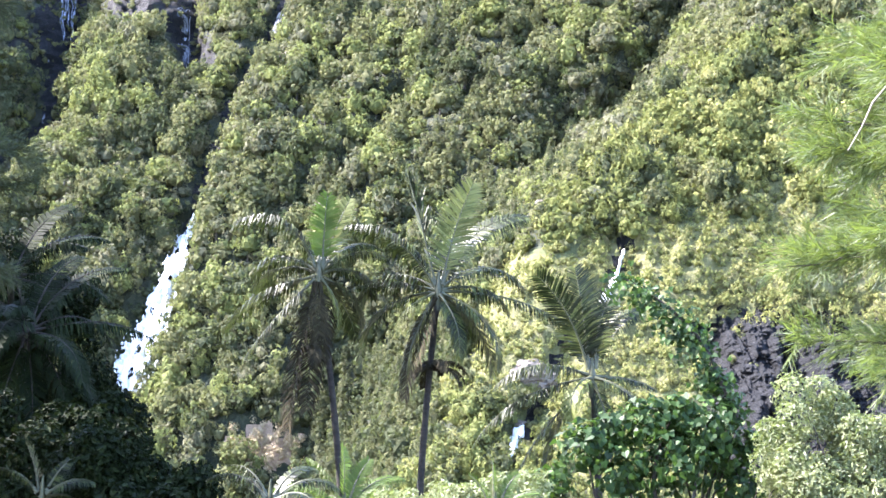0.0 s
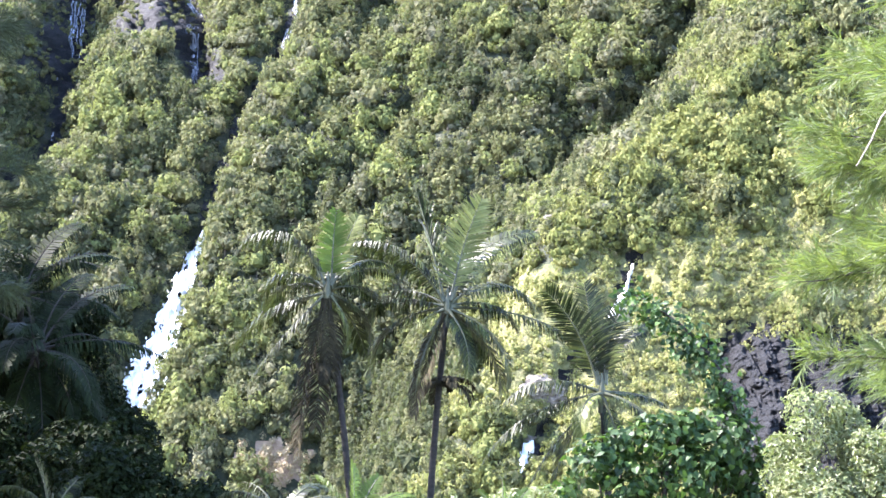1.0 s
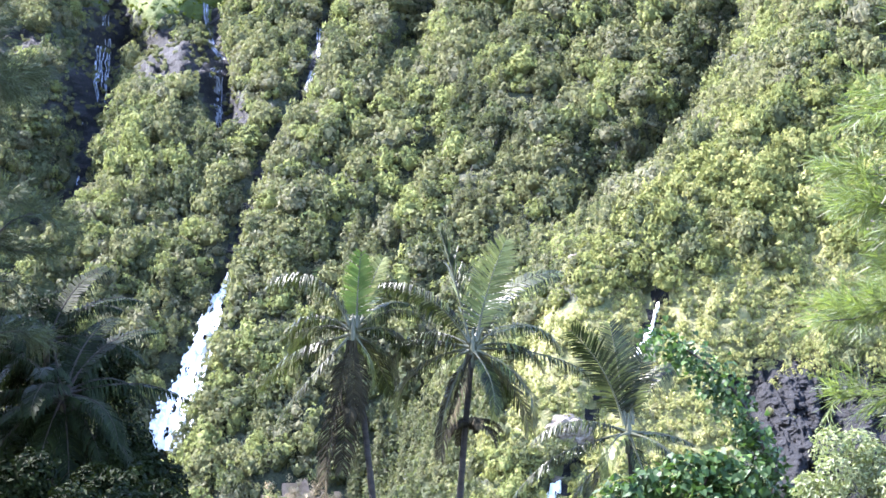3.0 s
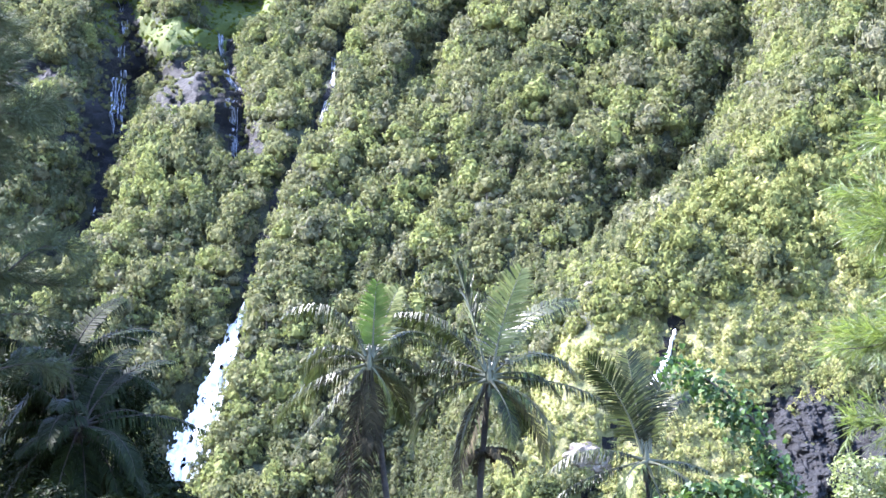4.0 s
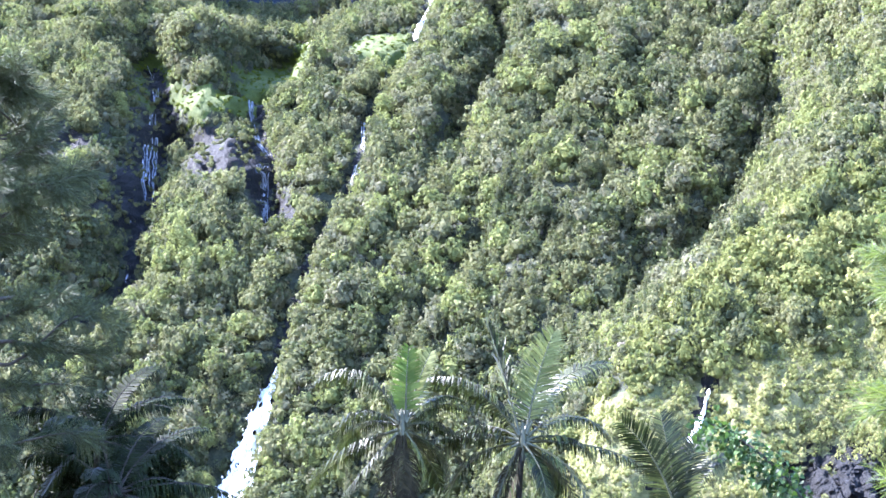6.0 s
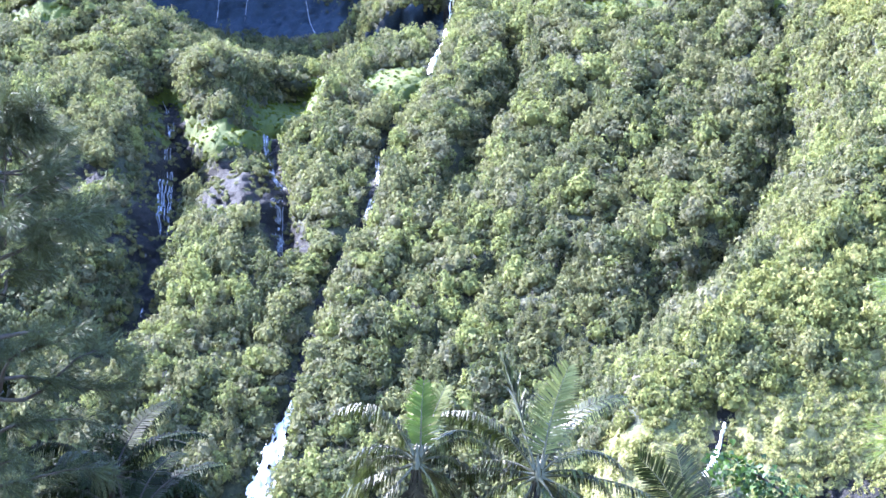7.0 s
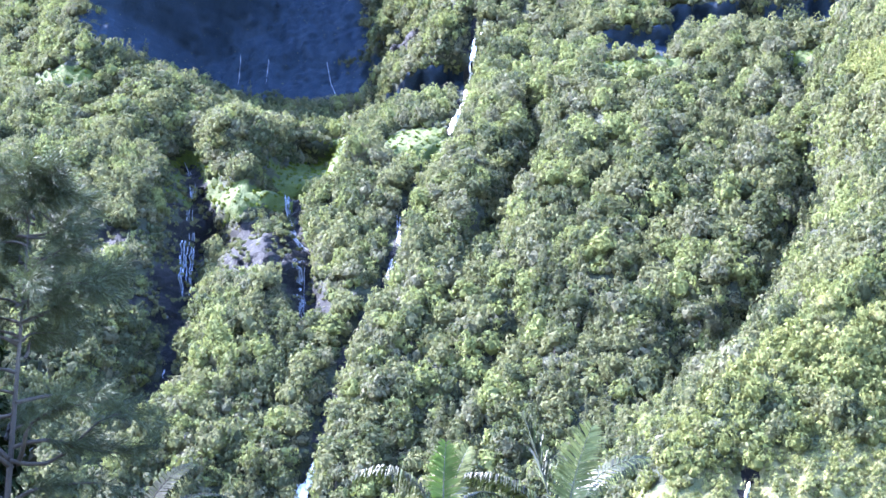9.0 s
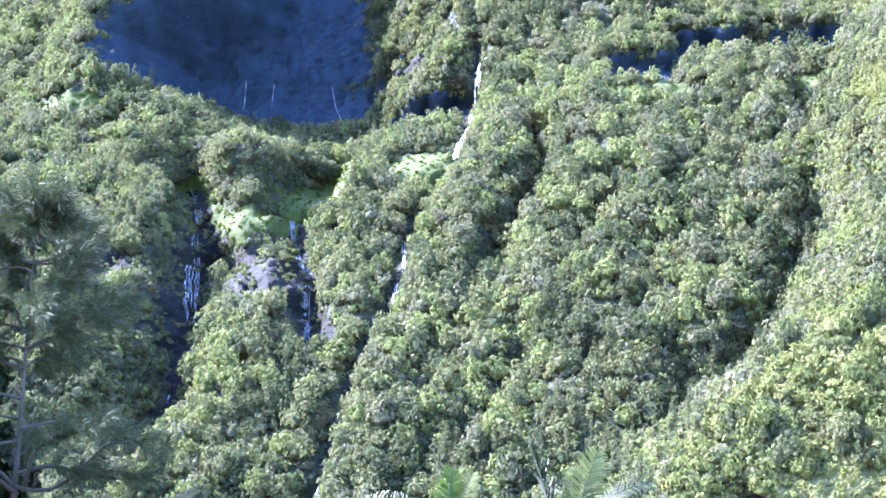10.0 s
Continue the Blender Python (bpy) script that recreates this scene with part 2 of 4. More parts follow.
def slope_y(x, z, rough=True):
    """How far ahead the mountain side stands at x and height z."""
    h = z - EYE
    hs = h - np.interp(x, SHELF_X, SHELF_H) + 195
    y = np.interp(hs, SLOPE_H, SLOPE_Y)
    y = y + 78 * ease(x - rim(h), -14, 40) * (1 - ease(x + 6 * wave(x, h, 24, 34), -64, -12)) * ease(hs, 172, 262)
    y = y + 0.45 * np.maximum(0, hs - 200) * ease(-x, 165, 195)
    edge = np.interp(h, SPUR_H, SPUR_X)
    y = y - 70 * ease(x, edge - 15, edge + 8) * (1 - 0.6 * ease(h, 150, 260))
    # rock wall at the foot of the near spur
    y = y + 9 * ease(x, 62, 70) * ease(h, 6 + 3 * wave(x, 0 * x, 14, 5), 26 + 4 * wave(x, 0 * x, 17, 6)) - 9 * ease(x, 62, 70)
    # undercut walls of the high cliff, and the hollow in the meadow
    for x0, x1, h0, h1, deep in HOLLOWS:
        wob = 2 * wave(x, 0 * x, 12, 81)
        y = y + deep * ease(x, x0, x0 + 6) * (1 - ease(x, x1 - 6, x1)) * ease(h, h0 + wob - 1.5, h0 + wob + 1) * (1 - ease(h, h1 + wob - 5, h1 + wob + 2))
    # wooded knoll above the hollow
    y = y - 30 * np.exp(-((x + 92) / 12) ** 2 - ((h - 192) / 12) ** 2)
    for width, depth, pts in GULLIES:
        y = y + depth * np.exp(-(gap_to(x + 1.7 * wave(h, 0 * h, 17, 35), h, pts) / width) ** 2)
    y = y + 2.6 * wave(x - 0.35 * h, h * 0.35, 42, 3) + 1.0 * wave(x - 0.3 * h, h * 0.6, 14, 4)
    if rough:
        y = y + 1.0 * wave(x, h, 5, 8)
    return y


def zone(x, h):
    """What covers the slope: 0 forest, 1 bare rock, 2 meadow, 3 shrubs, 4 yellow shrubs, 5 pale rock, 6 dry bare earth,
    7 walls of the high recess and undercuts, with haze and shade painted in blue.
    """
    w, v = 5 * wave(x, h, 16, 21), 4 * wave(x, h, 7, 22)
    kind = np.zeros(np.shape(x), int)
    edge = np.interp(h, SPUR_H, SPUR_X)
    kind[(x > edge + 4 + w) & (h < 92 + 3 * w)] = 3
    kind[(x > edge + 1) & (h + w < 44 + 0.25 * (x - 60)) & (x > 20) & ((h > 7) | (x > 34))] = 4
    kind[(x > 64 + 0.6 * w) & (h < 23 + v) & (h > -5)] = 1
    for line in MEADOW:
        kind[gap_to(x, h, line) < 6.3 + 0.7 * v] = 2
    kind[((x + 68) / 13) ** 2 + ((h - 178) / 15) ** 2 < 1 + 0.06 * v] = 2
    kind[((x + 27) / 12) ** 2 + ((h - 181) / 9) ** 2 < 1.0 + 0.04 * v] = 2
    kind[(np.abs(h - 205) < 4 + 0.5 * v) & (((x > 36) & (x < 64)) | ((x > 99) & (x < 113)))] = 2
    kind[((x - 109) / 5) ** 2 + ((h - 168 + v) / 12) ** 2 < 1] = 3
    kind[((x + 168) / 14) ** 2 + ((h - 226) / 5) ** 2 < 1] = 2
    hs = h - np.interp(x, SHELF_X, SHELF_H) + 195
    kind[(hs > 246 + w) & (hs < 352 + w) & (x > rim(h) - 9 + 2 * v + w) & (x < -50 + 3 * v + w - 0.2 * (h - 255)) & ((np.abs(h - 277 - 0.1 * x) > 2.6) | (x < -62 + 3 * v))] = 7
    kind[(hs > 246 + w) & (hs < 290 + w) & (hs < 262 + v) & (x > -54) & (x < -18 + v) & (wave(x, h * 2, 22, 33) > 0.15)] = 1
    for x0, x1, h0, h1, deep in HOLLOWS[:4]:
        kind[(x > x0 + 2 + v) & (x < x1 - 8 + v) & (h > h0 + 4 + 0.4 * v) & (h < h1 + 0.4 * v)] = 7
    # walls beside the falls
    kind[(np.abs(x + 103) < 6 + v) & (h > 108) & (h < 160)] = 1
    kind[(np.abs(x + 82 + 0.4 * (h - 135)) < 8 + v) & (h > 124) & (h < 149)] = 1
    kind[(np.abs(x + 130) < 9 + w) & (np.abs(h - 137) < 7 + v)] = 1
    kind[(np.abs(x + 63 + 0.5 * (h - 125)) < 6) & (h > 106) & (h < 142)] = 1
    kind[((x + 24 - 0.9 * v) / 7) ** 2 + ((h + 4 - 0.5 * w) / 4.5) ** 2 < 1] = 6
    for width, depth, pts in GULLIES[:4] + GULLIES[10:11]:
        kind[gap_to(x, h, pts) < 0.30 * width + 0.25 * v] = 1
    return kind


def mesh_of(name, verts, quads, mats, index=None, tris=None, smooth=True):
    me = bpy.data.meshes.new(name)
    verts, quads = np.asarray(verts, np.float32), np.asarray(quads, np.int32).reshape(-1, 4)
    tris = np.zeros((0, 3), np.int32) if tris is None else np.asarray(tris, np.int32).reshape(-1, 3)
    loops = np.concatenate([quads.ravel(), tris.ravel()])
    me.vertices.add(len(verts))
    me.vertices.foreach_set("co", verts.ravel())
    me.loops.add(len(loops))
    me.loops.foreach_set("vertex_index", loops)
    count = len(quads) + len(tris)
    me.polygons.add(count)
    me.polygons.foreach_set("loop_start", np.concatenate([4 * np.arange(len(quads)), 4 * len(quads) + 3 * np.arange(len(tris))]).astype(np.int32))
    for m in mats:
        me.materials.append(m)
    if index is not None:
        me.polygons.foreach_set("material_index", np.asarray(index, np.int32))
    me.polygons.foreach_set("use_smooth", np.full(count, smooth))
    me.update(calc_edges=True)
    me.validate()
    return me


ICO = bmesh.new()
bmesh.ops.create_icosphere(ICO, subdivisions=1, radius=1.0)
ICO_V = np.array([v.co[:] for v in ICO.verts])
ICO_F = np.array([[v.index for v in f.verts] for f in ICO.faces])
ICO.free()


def unit(a):
    return a / (np.linalg.norm(a, axis=-1, keepdims=True) + 1e-9)


def grid_quads(nu, nv):
    i = (np.arange(nu - 1)[:, None] * nv + np.arange(nv - 1)[None, :]).ravel()
    return np.stack([i, i + nv, i + nv + 1, i + 1], 1)


def build_mountain():
    xs = np.concatenate([np.arange(-420, -216, 7), np.arange(-216, 170, 1.5), np.arange(170, 421, 7)])
    zs = np.concatenate([np.arange(-34, -10, 4), np.arange(-10, 330, 1.5), np.arange(330, 480, 6)])
    X, Z = np.meshgrid(xs, zs, indexing="ij")
    Y = slope_y(X, Z)
    kind = zone(X, Z - EYE)
    near_wall = (X > 63) & (X < 102) & (Z - EYE > -8) & (Z - EYE < 31)
    Y = Y + 1.5 * near_wall + np.where((kind == 1) | (kind == 7), 2.4 * wave(X, Z * 0.3, 8, 41, 4) + 0.8 * wave(X, Z, 3, 42, 3), 0)
    # broken ground: low growth and blocky stone
    rng = np.random.RandomState(43)
    for axis in (X, Y, Z):
        axis += rng.uniform(-1, 1, X.shape) * np.where(kind == 2, 0.12, np.where(kind == 1, 0.35, 0.4))
    quads = grid_quads(len(xs), len(zs))
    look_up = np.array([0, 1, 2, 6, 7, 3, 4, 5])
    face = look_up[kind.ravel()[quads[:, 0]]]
    ob = new("mountain_side", mesh_of("mountain_side", np.stack([X, Y, Z], -1).reshape(-1, 3), quads, [UNDER, ROCK, GRASS, PALE, DRY, HAZE_ROCK, SPUR_GROUND, SCRUB], face))
    tagged(ob, "steep green mountain side with gullies, meadow shelf and dark basalt walls", "mountain", kind="structure")


build_mountain()


def rock_wall():
    """Broken columns of basalt at the foot of the near spur."""
    xs, hs = np.arange(65, 101, 0.38), np.arange(-7, 28, 0.38)
    X, H = np.meshgrid(xs, hs, indexing="ij")
    rng = np.random.RandomState(44)
    cell = np.floor(X / 1.5 + 0.5 * wave(X, H * 0.5, 6, 45)) * 7.1 + np.floor(H / 3.4 + 0.4 * wave(X, H, 5, 46)) * 13.7
    block = np.sin(cell * 12.9898) * 43758.5453
    block = block - np.floor(block)
    Y = slope_y(X, H + EYE) - 0.6 - 2.4 * block + 2.6 * wave(X, H * 0.22, 8, 47, 4) + 0.8 * wave(X, H, 2.2, 49, 3) + rng.uniform(-0.3, 0.3, X.shape)
    fade = ease(H, 20 + 3 * wave(X, 0 * X, 8, 48), 27)
    Y = Y + 4 * fade + 3 * ease(65 + 2.5 - X, 0, 2.5)
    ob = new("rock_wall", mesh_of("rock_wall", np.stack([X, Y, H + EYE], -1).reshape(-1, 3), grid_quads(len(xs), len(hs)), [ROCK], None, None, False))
    tagged(ob, "dark broken basalt wall under yellow shrubs", "cliff", kind="structure")


rock_wall()


def boulder(x, h, rx, rz, seed, label):
    bm = bmesh.new()
    bmesh.ops.create_icosphere(bm, subdivisions=4, radius=1.0)
    y = float(slope_y(np.array([float(x)]), np.array([h + EYE]))[0])
    for v in bm.verts:
        p = v.co.normalized()
        k = 1 + 0.30 * noise.noise(p * 1.6 + Vector((seed, 0, 0))) + 0.16 * noise.noise(p * 4 + Vector((0, seed, 0))) + 0.07 * noise.noise(p * 11)
        v.co = Vector((p.x * rx * k, p.y * 2.2 * k, p.z * rz * k))
    me = bpy.data.meshes.new("boulder")
    bm.to_mesh(me)
    bm.free()
    me.materials.append(PALE)
    ob = new("boulder", me)
    ob.location = (x, y + 0.5, h + EYE)
    tagged(ob, label, "rock", "pale rocks of the slope")


for k, (x, h, rx, rz) in enumerate(((-26.5, 106.5, 3.0, 2.4), (-83, 61, 2.2, 4.2), (-84.5, 56, 1.6, 2.6), (37, 50, 3.4, 1.8), (34, 47.5, 2.0, 1.3), (93, 62, 3.0, 2.6), (95.5, 55, 1.6, 3.0), (-38.2, 215, 1.6, 3.6), (-36, 213.5, 1.2, 2.8), (-14, 186, 2.0, 2.2),
                                    (31.2, 13, 4.6, 2.6), (34.5, 11.5, 2.6, 2.2), (28.6, 2.6, 2.0, 1.6), (26, -3, 1.8, 1.4), (-73, 165, 1.3, 1.6), (104.5, 153.5, 1.4, 2.4))):
    boulder(x, h, rx, rz, 3.7 * k, "weathered pale rock jutting out of the green slope")


def ground_z(x, y):
    """The ground from the roadside bank down to the foot of the mountain."""
    z = np.interp(y, (-4, 3, 12, 30, 60, 200, 330, 410), (10.4, 10.3, 7.5, 4.0, 3.0, -4, -9, -14))
    return z + ease(y, 8, 30) * (0.5 * wave(x, y, 18, 51) + 0.15 * wave(x, y, 5, 52)) * (1 - ease(np.abs(x), 300, 600))


def build_ground():
    xs = np.concatenate([[-3000, -1500, -700], np.arange(-420, -60, 15), np.arange(-60, 61, 2.0), np.arange(75, 421, 15), [700, 1500, 3000]])
    ys = np.concatenate([[-3000, -1200, -400, -100, -40, -15], np.arange(-6, 80, 2.0), np.arange(90, 431, 15), [700, 1500, 3000]])
    X, Y = np.meshgrid(xs, ys, indexing="ij")
    ob = new("ground", mesh_of("ground", np.stack([X, Y, ground_z(X, Y)], -1).reshape(-1, 3), grid_quads(len(xs), len(ys)), [EARTH]))
    tagged(ob, "weedy brown earth sloping from the roadside into the valley", "ground", kind="structure")


build_ground()

# ---- waterfalls ----
def water_strand(line, seed, strands):
    """Ropes of falling water laid against the slope; line: x, height and width on the way down."""
    rng = np.random.RandomState(seed)
    x0, h0, w0 = (np.array(c, float) for c in zip(*line))
    fall = np.concatenate([[0], np.cumsum(np.hypot(np.diff(x0), np.diff(h0)))])
    n = max(6, int(fall[-1] / 0.9))
    s = np.linspace(0, fall[-1], n)
    x, h, w = np.interp(s, fall, x0), np.interp(s, fall, h0), np.interp(s, fall, w0)
    V, Q, base = [], [], 0
    for k in range(strands):
        off = (k + 0.5) / strands - 0.5 + 0.10 * rng.normal()
        wob = 0.13 * wave(s, 0 * s + 7 * k, 16, seed + 3 * k, 2)
        width = w / strands * 0.30 * (0.85 + 0.5 * wave(s, 0 * s + 3 * k, 4, seed + 90 + k)) + 0.10
        lo, hi = (0, n) if strands < 3 else (rng.randint(0, max(1, n // 3)), n - rng.randint(0, max(1, n // 4)))
        cx = x + w * (off + wob)
        cols = np.linspace(-1, 1, 5)
        px = cx[:, None] + width[:, None] * cols[None] * 0.7
        pz = (h + EYE)[:, None] + 0.15 * wave(px, h[:, None] + 0 * px, 2.0, seed + 5)
        py = slope_y(px, pz) - 1.1 - 0.5 * width[:, None] * (1 - cols[None] ** 2) + 0.5 * wave(px, pz * 0.6, 2.4, seed + 8) + 0.5 * rng.uniform()
        grid = np.stack([px, py, pz], -1)[lo:hi]
        if len(grid) < 3:
            continue
        V.append(grid.reshape(-1, 3))
        Q.append(grid_quads(len(grid), 5) + base)
        base += len(grid) * 5
    return np.concatenate(V), np.concatenate(Q)


def foam_sheet(line, seed):
    """A tumbling sheet of white water with ragged edges and gaps where dark rock shows."""
    x0, h0, w0 = (np.array(c, float) for c in zip(*line))
    fall = np.concatenate([[0], np.cumsum(np.hypot(np.diff(x0), np.diff(h0)))])
    n, m = max(10, int(fall[-1] / 0.3)), 34
    s, u = np.linspace(0, fall[-1], n)[:, None], np.linspace(-0.5, 0.5, m)[None]
    x, h, w = (np.interp(s, fall, c) for c in (x0, h0, w0))
    px = x + w * u * (1 + 0.22 * wave(s + 0 * u, 9 * np.sign(u) + 0 * s, 5, seed)) + 0.25 * wave(s + 0 * u, 8 * u + 0 * s, 3, seed + 1)
    pz = h + EYE + 0.5 * wave(px, s + 0 * u, 2.5, seed + 2)
    py = slope_y(px, pz) - 2.3 - 0.9 * wave(px * 1.6, pz * 0.5, 2.6, seed + 3, 4) - 1.2 * (1 - (2 * u) ** 2)
    q = grid_quads(n, m)
    gap = wave(px * 1.5, pz * 0.6, 4.0, seed + 4, 4) - 0.35 * (s / fall[-1]) - 1.1 * np.maximum(0, np.abs(2 * u) - 0.72)
    return np.stack([px, py, pz], -1).reshape(-1, 3), q[(gap.ravel()[q] > -0.95).all(1)]


def foam_lumps(line, seed, count):
    """Bursts of spray along a fall."""
    rng = np.random.RandomState(seed)
    x0, h0, w0 = (np.array(c, float) for c in zip(*line))
    f = rng.uniform(0, 1, count) ** 0.9 * (len(line) - 1)
    i = np.arange(len(line))
    x = np.interp(f, i, x0) + np.interp(f, i, w0) * np.clip(rng.normal(size=count) * 0.3, -0.6, 0.6)
    z = np.interp(f, i, h0) + EYE
    y = slope_y(x, z) - 3.2 + rng.uniform(-0.5, 0.8, count)
    r = rng.uniform(0.08, 0.26, count) * np.interp(f, i, w0) ** 0.4 * 0.7
    V = np.stack([x, y, z], 1)[:, None] + ICO_V[None] * r[:, None, None] * rng.uniform(0.7, 1.3, (count, 1, 3)) * np.array([0.8, 0.8, 1.5]) * rng.uniform(0.8, 1.2, (count, 12, 1))
    T = ICO_F[None] + 12 * np.arange(count)[:, None, None]
    return V.reshape(-1, 3), T.reshape(-1, 3)


def waterfall(name, lines, seed, label, mat):
    root = new(name)
    for k, (strands, line) in enumerate(lines):
        v, q = foam_sheet(line, seed + 17 * k) if mat is FOAM else water_strand(line, seed + 17 * k, 2 * strands - 1)
        ob = new("cascade", mesh_of("cascade", v, q, [mat]))
        ob.parent = root
        if mat is FOAM:
            v, t = foam_lumps(line, seed + 400 + k, 420 if seed == 1 and k == 0 else 70)
            spray = new("spray", mesh_of("spray", v, [], [mat], None, t))
            spray.parent = root
            tagged(spray, "white spray", kind="stuff")
    tagged(root, label, "waterfall", "waterfalls of the mountain side")


waterfall("waterfall", [(11, [(-50.4, 51.1, 3.6), (-51.0, 43.2, 5.4), (-52.6, 36.9, 5.4), (-54.0, 29.0, 6.8), (-56.4, 22.2, 9.2), (-57.8, 17.0, 9.6), (-58.2, 9.0, 6.4)]),
                        (3, [(-48.0, 57.5, 1.2), (-48.6, 54.0, 1.8), (-49.5, 50.0, 2.6)])], 1, "broad foaming white waterfall tumbling down a wooded gully", FOAM)
waterfall("waterfall", [(3, [(-114.1, 186.5, 1.4), (-108.3, 173.4, 1.7), (-105.8, 163.9, 1.3)]),
                        (5, [(-106.0, 161.2, 1.6), (-104.1, 143.9, 3.0), (-101.9, 131.1, 3.2), (-99.7, 120.6, 2.4)]),
                        (1, [(-102.5, 111.7, 1.0), (-100.2, 92.3, 1.0), (-99.2, 86.1, 0.7)])], 2, "thin bluish waterfall below the meadow in a dark cleft", THREAD)
waterfall("waterfall", [(4, [(-72.0, 164.4, 2.6), (-69.8, 153.3, 1.4), (-65.6, 142.0, 2.3), (-60.3, 135.1, 3.0)]),
                        (7, [(-63.7, 135.9, 3.0), (-61.5, 119.6, 3.8), (-59.7, 113.0, 2.4), (-58.8, 107.9, 1.5)])], 3, "waterfall spilling from the meadow over a dark basalt wall", THREAD)
waterfall("waterfall", [(2, [(-30.8, 147.3, 1.4), (-29.7, 131.3, 1.8)]), (2, [(-31.2, 126.4, 2.2), (-32.2, 117.8, 1.2)])], 4, "narrow waterfall half hidden between trees", THREAD)
waterfall("waterfall", [(4, [(-4.6, 242.5, 1.2), (-7.4, 239.8, 2.0), (-8.5, 229.2, 2.0), (-10.2, 206.8, 2.2), (-14.0, 194.0, 2.8), (-15.0, 184.2, 1.8)])], 5, "sunlit white stream running down from the high cliff", FOAM)
waterfall("waterfall", [(2, [(102.9, 153.2, 2.0), (102.2, 146.2, 1.7), (99.4, 133.5, 1.0)])], 6, "small waterfall in the shaded cleft beside the spur", THREAD)
waterfall("waterfall", [(5, [(50.2, 39.3, 0.5), (48.9, 35.2, 0.7), (47.5, 31.7, 1.3), (45.1, 28.0, 2.0)])], 7, "small white cascade among yellow shrubs", FOAM)
waterfall("waterfall", [(5, [(28.8, 2.9, 1.6), (27.9, 0.1, 2.2), (26.6, -2.6, 1.1)])], 8, "short white cascade over pale rocks at the slope's foot", FOAM)
for k, line in enumerate(([(-113.9, 274.1, 0.5), (-113.2, 254.0, 0.6)], [(-101.3, 272.2, 0.5), (-100.8, 257.0, 0.6)],
                          [(-75.3, 271.6, 0.5), (-72.8, 259.9, 0.6), (-68.2, 247.0, 0.6)], [(-47.6, 269.5, 0.5), (-47.2, 255.1, 0.6)])):
    waterfall("waterfall", [(1, line)], 20 + k, "hair-thin waterfall down the high shaded cliff", THREAD)

# ---- trees of the mountain side ----
def part(name, mesh, parent, label=""):
    ob = new(name, mesh)
    ob.parent = parent
    return tagged(ob, label)


def tube(points, radii, sides=7):
    pts = np.asarray(points, float)
    tan = unit(np.gradient(pts, axis=0))
    ref = np.where(np.abs(tan[:, 2:3]) > 0.9, np.array([[1.0, 0, 0]]), np.array([[0, 0, 1.0]]))
    u = unit(np.cross(tan, ref))
    w = np.cross(tan, u)
    a = np.arange(sides) * 6.28318 / sides
    r = np.asarray(radii, float)[:, None, None]
    ring = pts[:, None] + r * (np.cos(a)[None, :, None] * u[:, None] + np.sin(a)[None, :, None] * w[:, None])
    n = len(pts)
    i, j = np.meshgrid(np.arange(n - 1), np.arange(sides), indexing="ij")
    q = np.stack([i * sides + j, i * sides + (j + 1) % sides, (i + 1) * sides + (j + 1) % sides, (i + 1) * sides + j], -1).reshape(-1, 4)
    return ring.reshape(-1, 3), q


def leaf_quads(rng, at, normal, size, slim=0.62):
    """A bent rhombic leaf or spray at each place, facing about along its normal."""
    n = len(at)
    side = unit(np.cross(normal, rng.normal(size=(n, 3))))
    along = np.cross(side, normal)
    s = (size * rng.uniform(0.6, 1.3, n))[:, None]
    w = s * slim
    v = np.stack([at - along * s * 0.5, at + side * w * 0.5 + normal * s * 0.10, at + along * s * 0.55, at - side * w * 0.5 + normal * s * 0.10], 1)
    return v.reshape(-1, 3), np.arange(4 * n).reshape(n, 4)


def crown_template(seed, shape, leaves, size):
    """Verts, quads and tris of a crown of about 1 m radius whose foot is at z = 0."""
    rng = np.random.RandomState(seed)
    if shape == "plume":
        k = 9
        t = np.linspace(0, 1, k)
        c = np.stack([rng.uniform(-0.35, 0.35, k) * (1 - t), rng.uniform(-0.35, 0.35, k) * (1 - t), 0.4 + 2.4 * t], 1)
        r = 0.50 * (1 - 0.75 * t) + rng.uniform(0, 0.1, k)
        core = [((0, 0, 0.7), 0.42), ((0, 0, 1.5), 0.28)]
    else:
        k = 6
        c = np.stack([rng.uniform(-0.75, 0.75, k), rng.uniform(-0.75, 0.75, k), rng.uniform(0.1, 0.5, k)], 1)
        r = rng.uniform(0.25, 0.5, k)
        core = [((0, 0, 0.2), 0.55)]
    squash = np.array([1, 1, 0.85])
    verts, tris, base = [], [], 0
    for ci, ri in core:
        verts.append(np.array(ci) + ICO_V * ri * squash * rng.uniform(0.8, 1.15, (len(ICO_V), 1)))
        tris.append(ICO_F + base)
        base += len(ICO_V)
    pick = rng.choice(k, leaves, p=r ** 2 / np.sum(r ** 2))
    d = unit(rng.normal(size=(leaves, 3)) + np.array([0, 0, 0.3]))
    at = c[pick] + d * (r[pick] * rng.uniform(0.88, 1.08, leaves))[:, None] * squash
    normal = unit(d + rng.normal(size=(leaves, 3)) * 0.24 + np.array([0, 0, 0.2]))
    side = unit(np.cross(normal, rng.normal(size=(leaves, 3))))
    along = np.cross(side, normal)
    s = (size * rng.uniform(0.6, 1.35, leaves))[:, None]
    w = s * (0.42 if shape == "plume" else 0.7)
    verts.append(np.stack([at - along * s * 0.45 - side * w * 0.5, at - along * s * 0.45 + side * w * 0.5, at + along * s * 0.6], 1).reshape(-1, 3))
    tris.append(base + np.arange(3 * leaves).reshape(-1, 3))
    return np.concatenate(verts), np.zeros((0, 4), int), np.concatenate(tris)


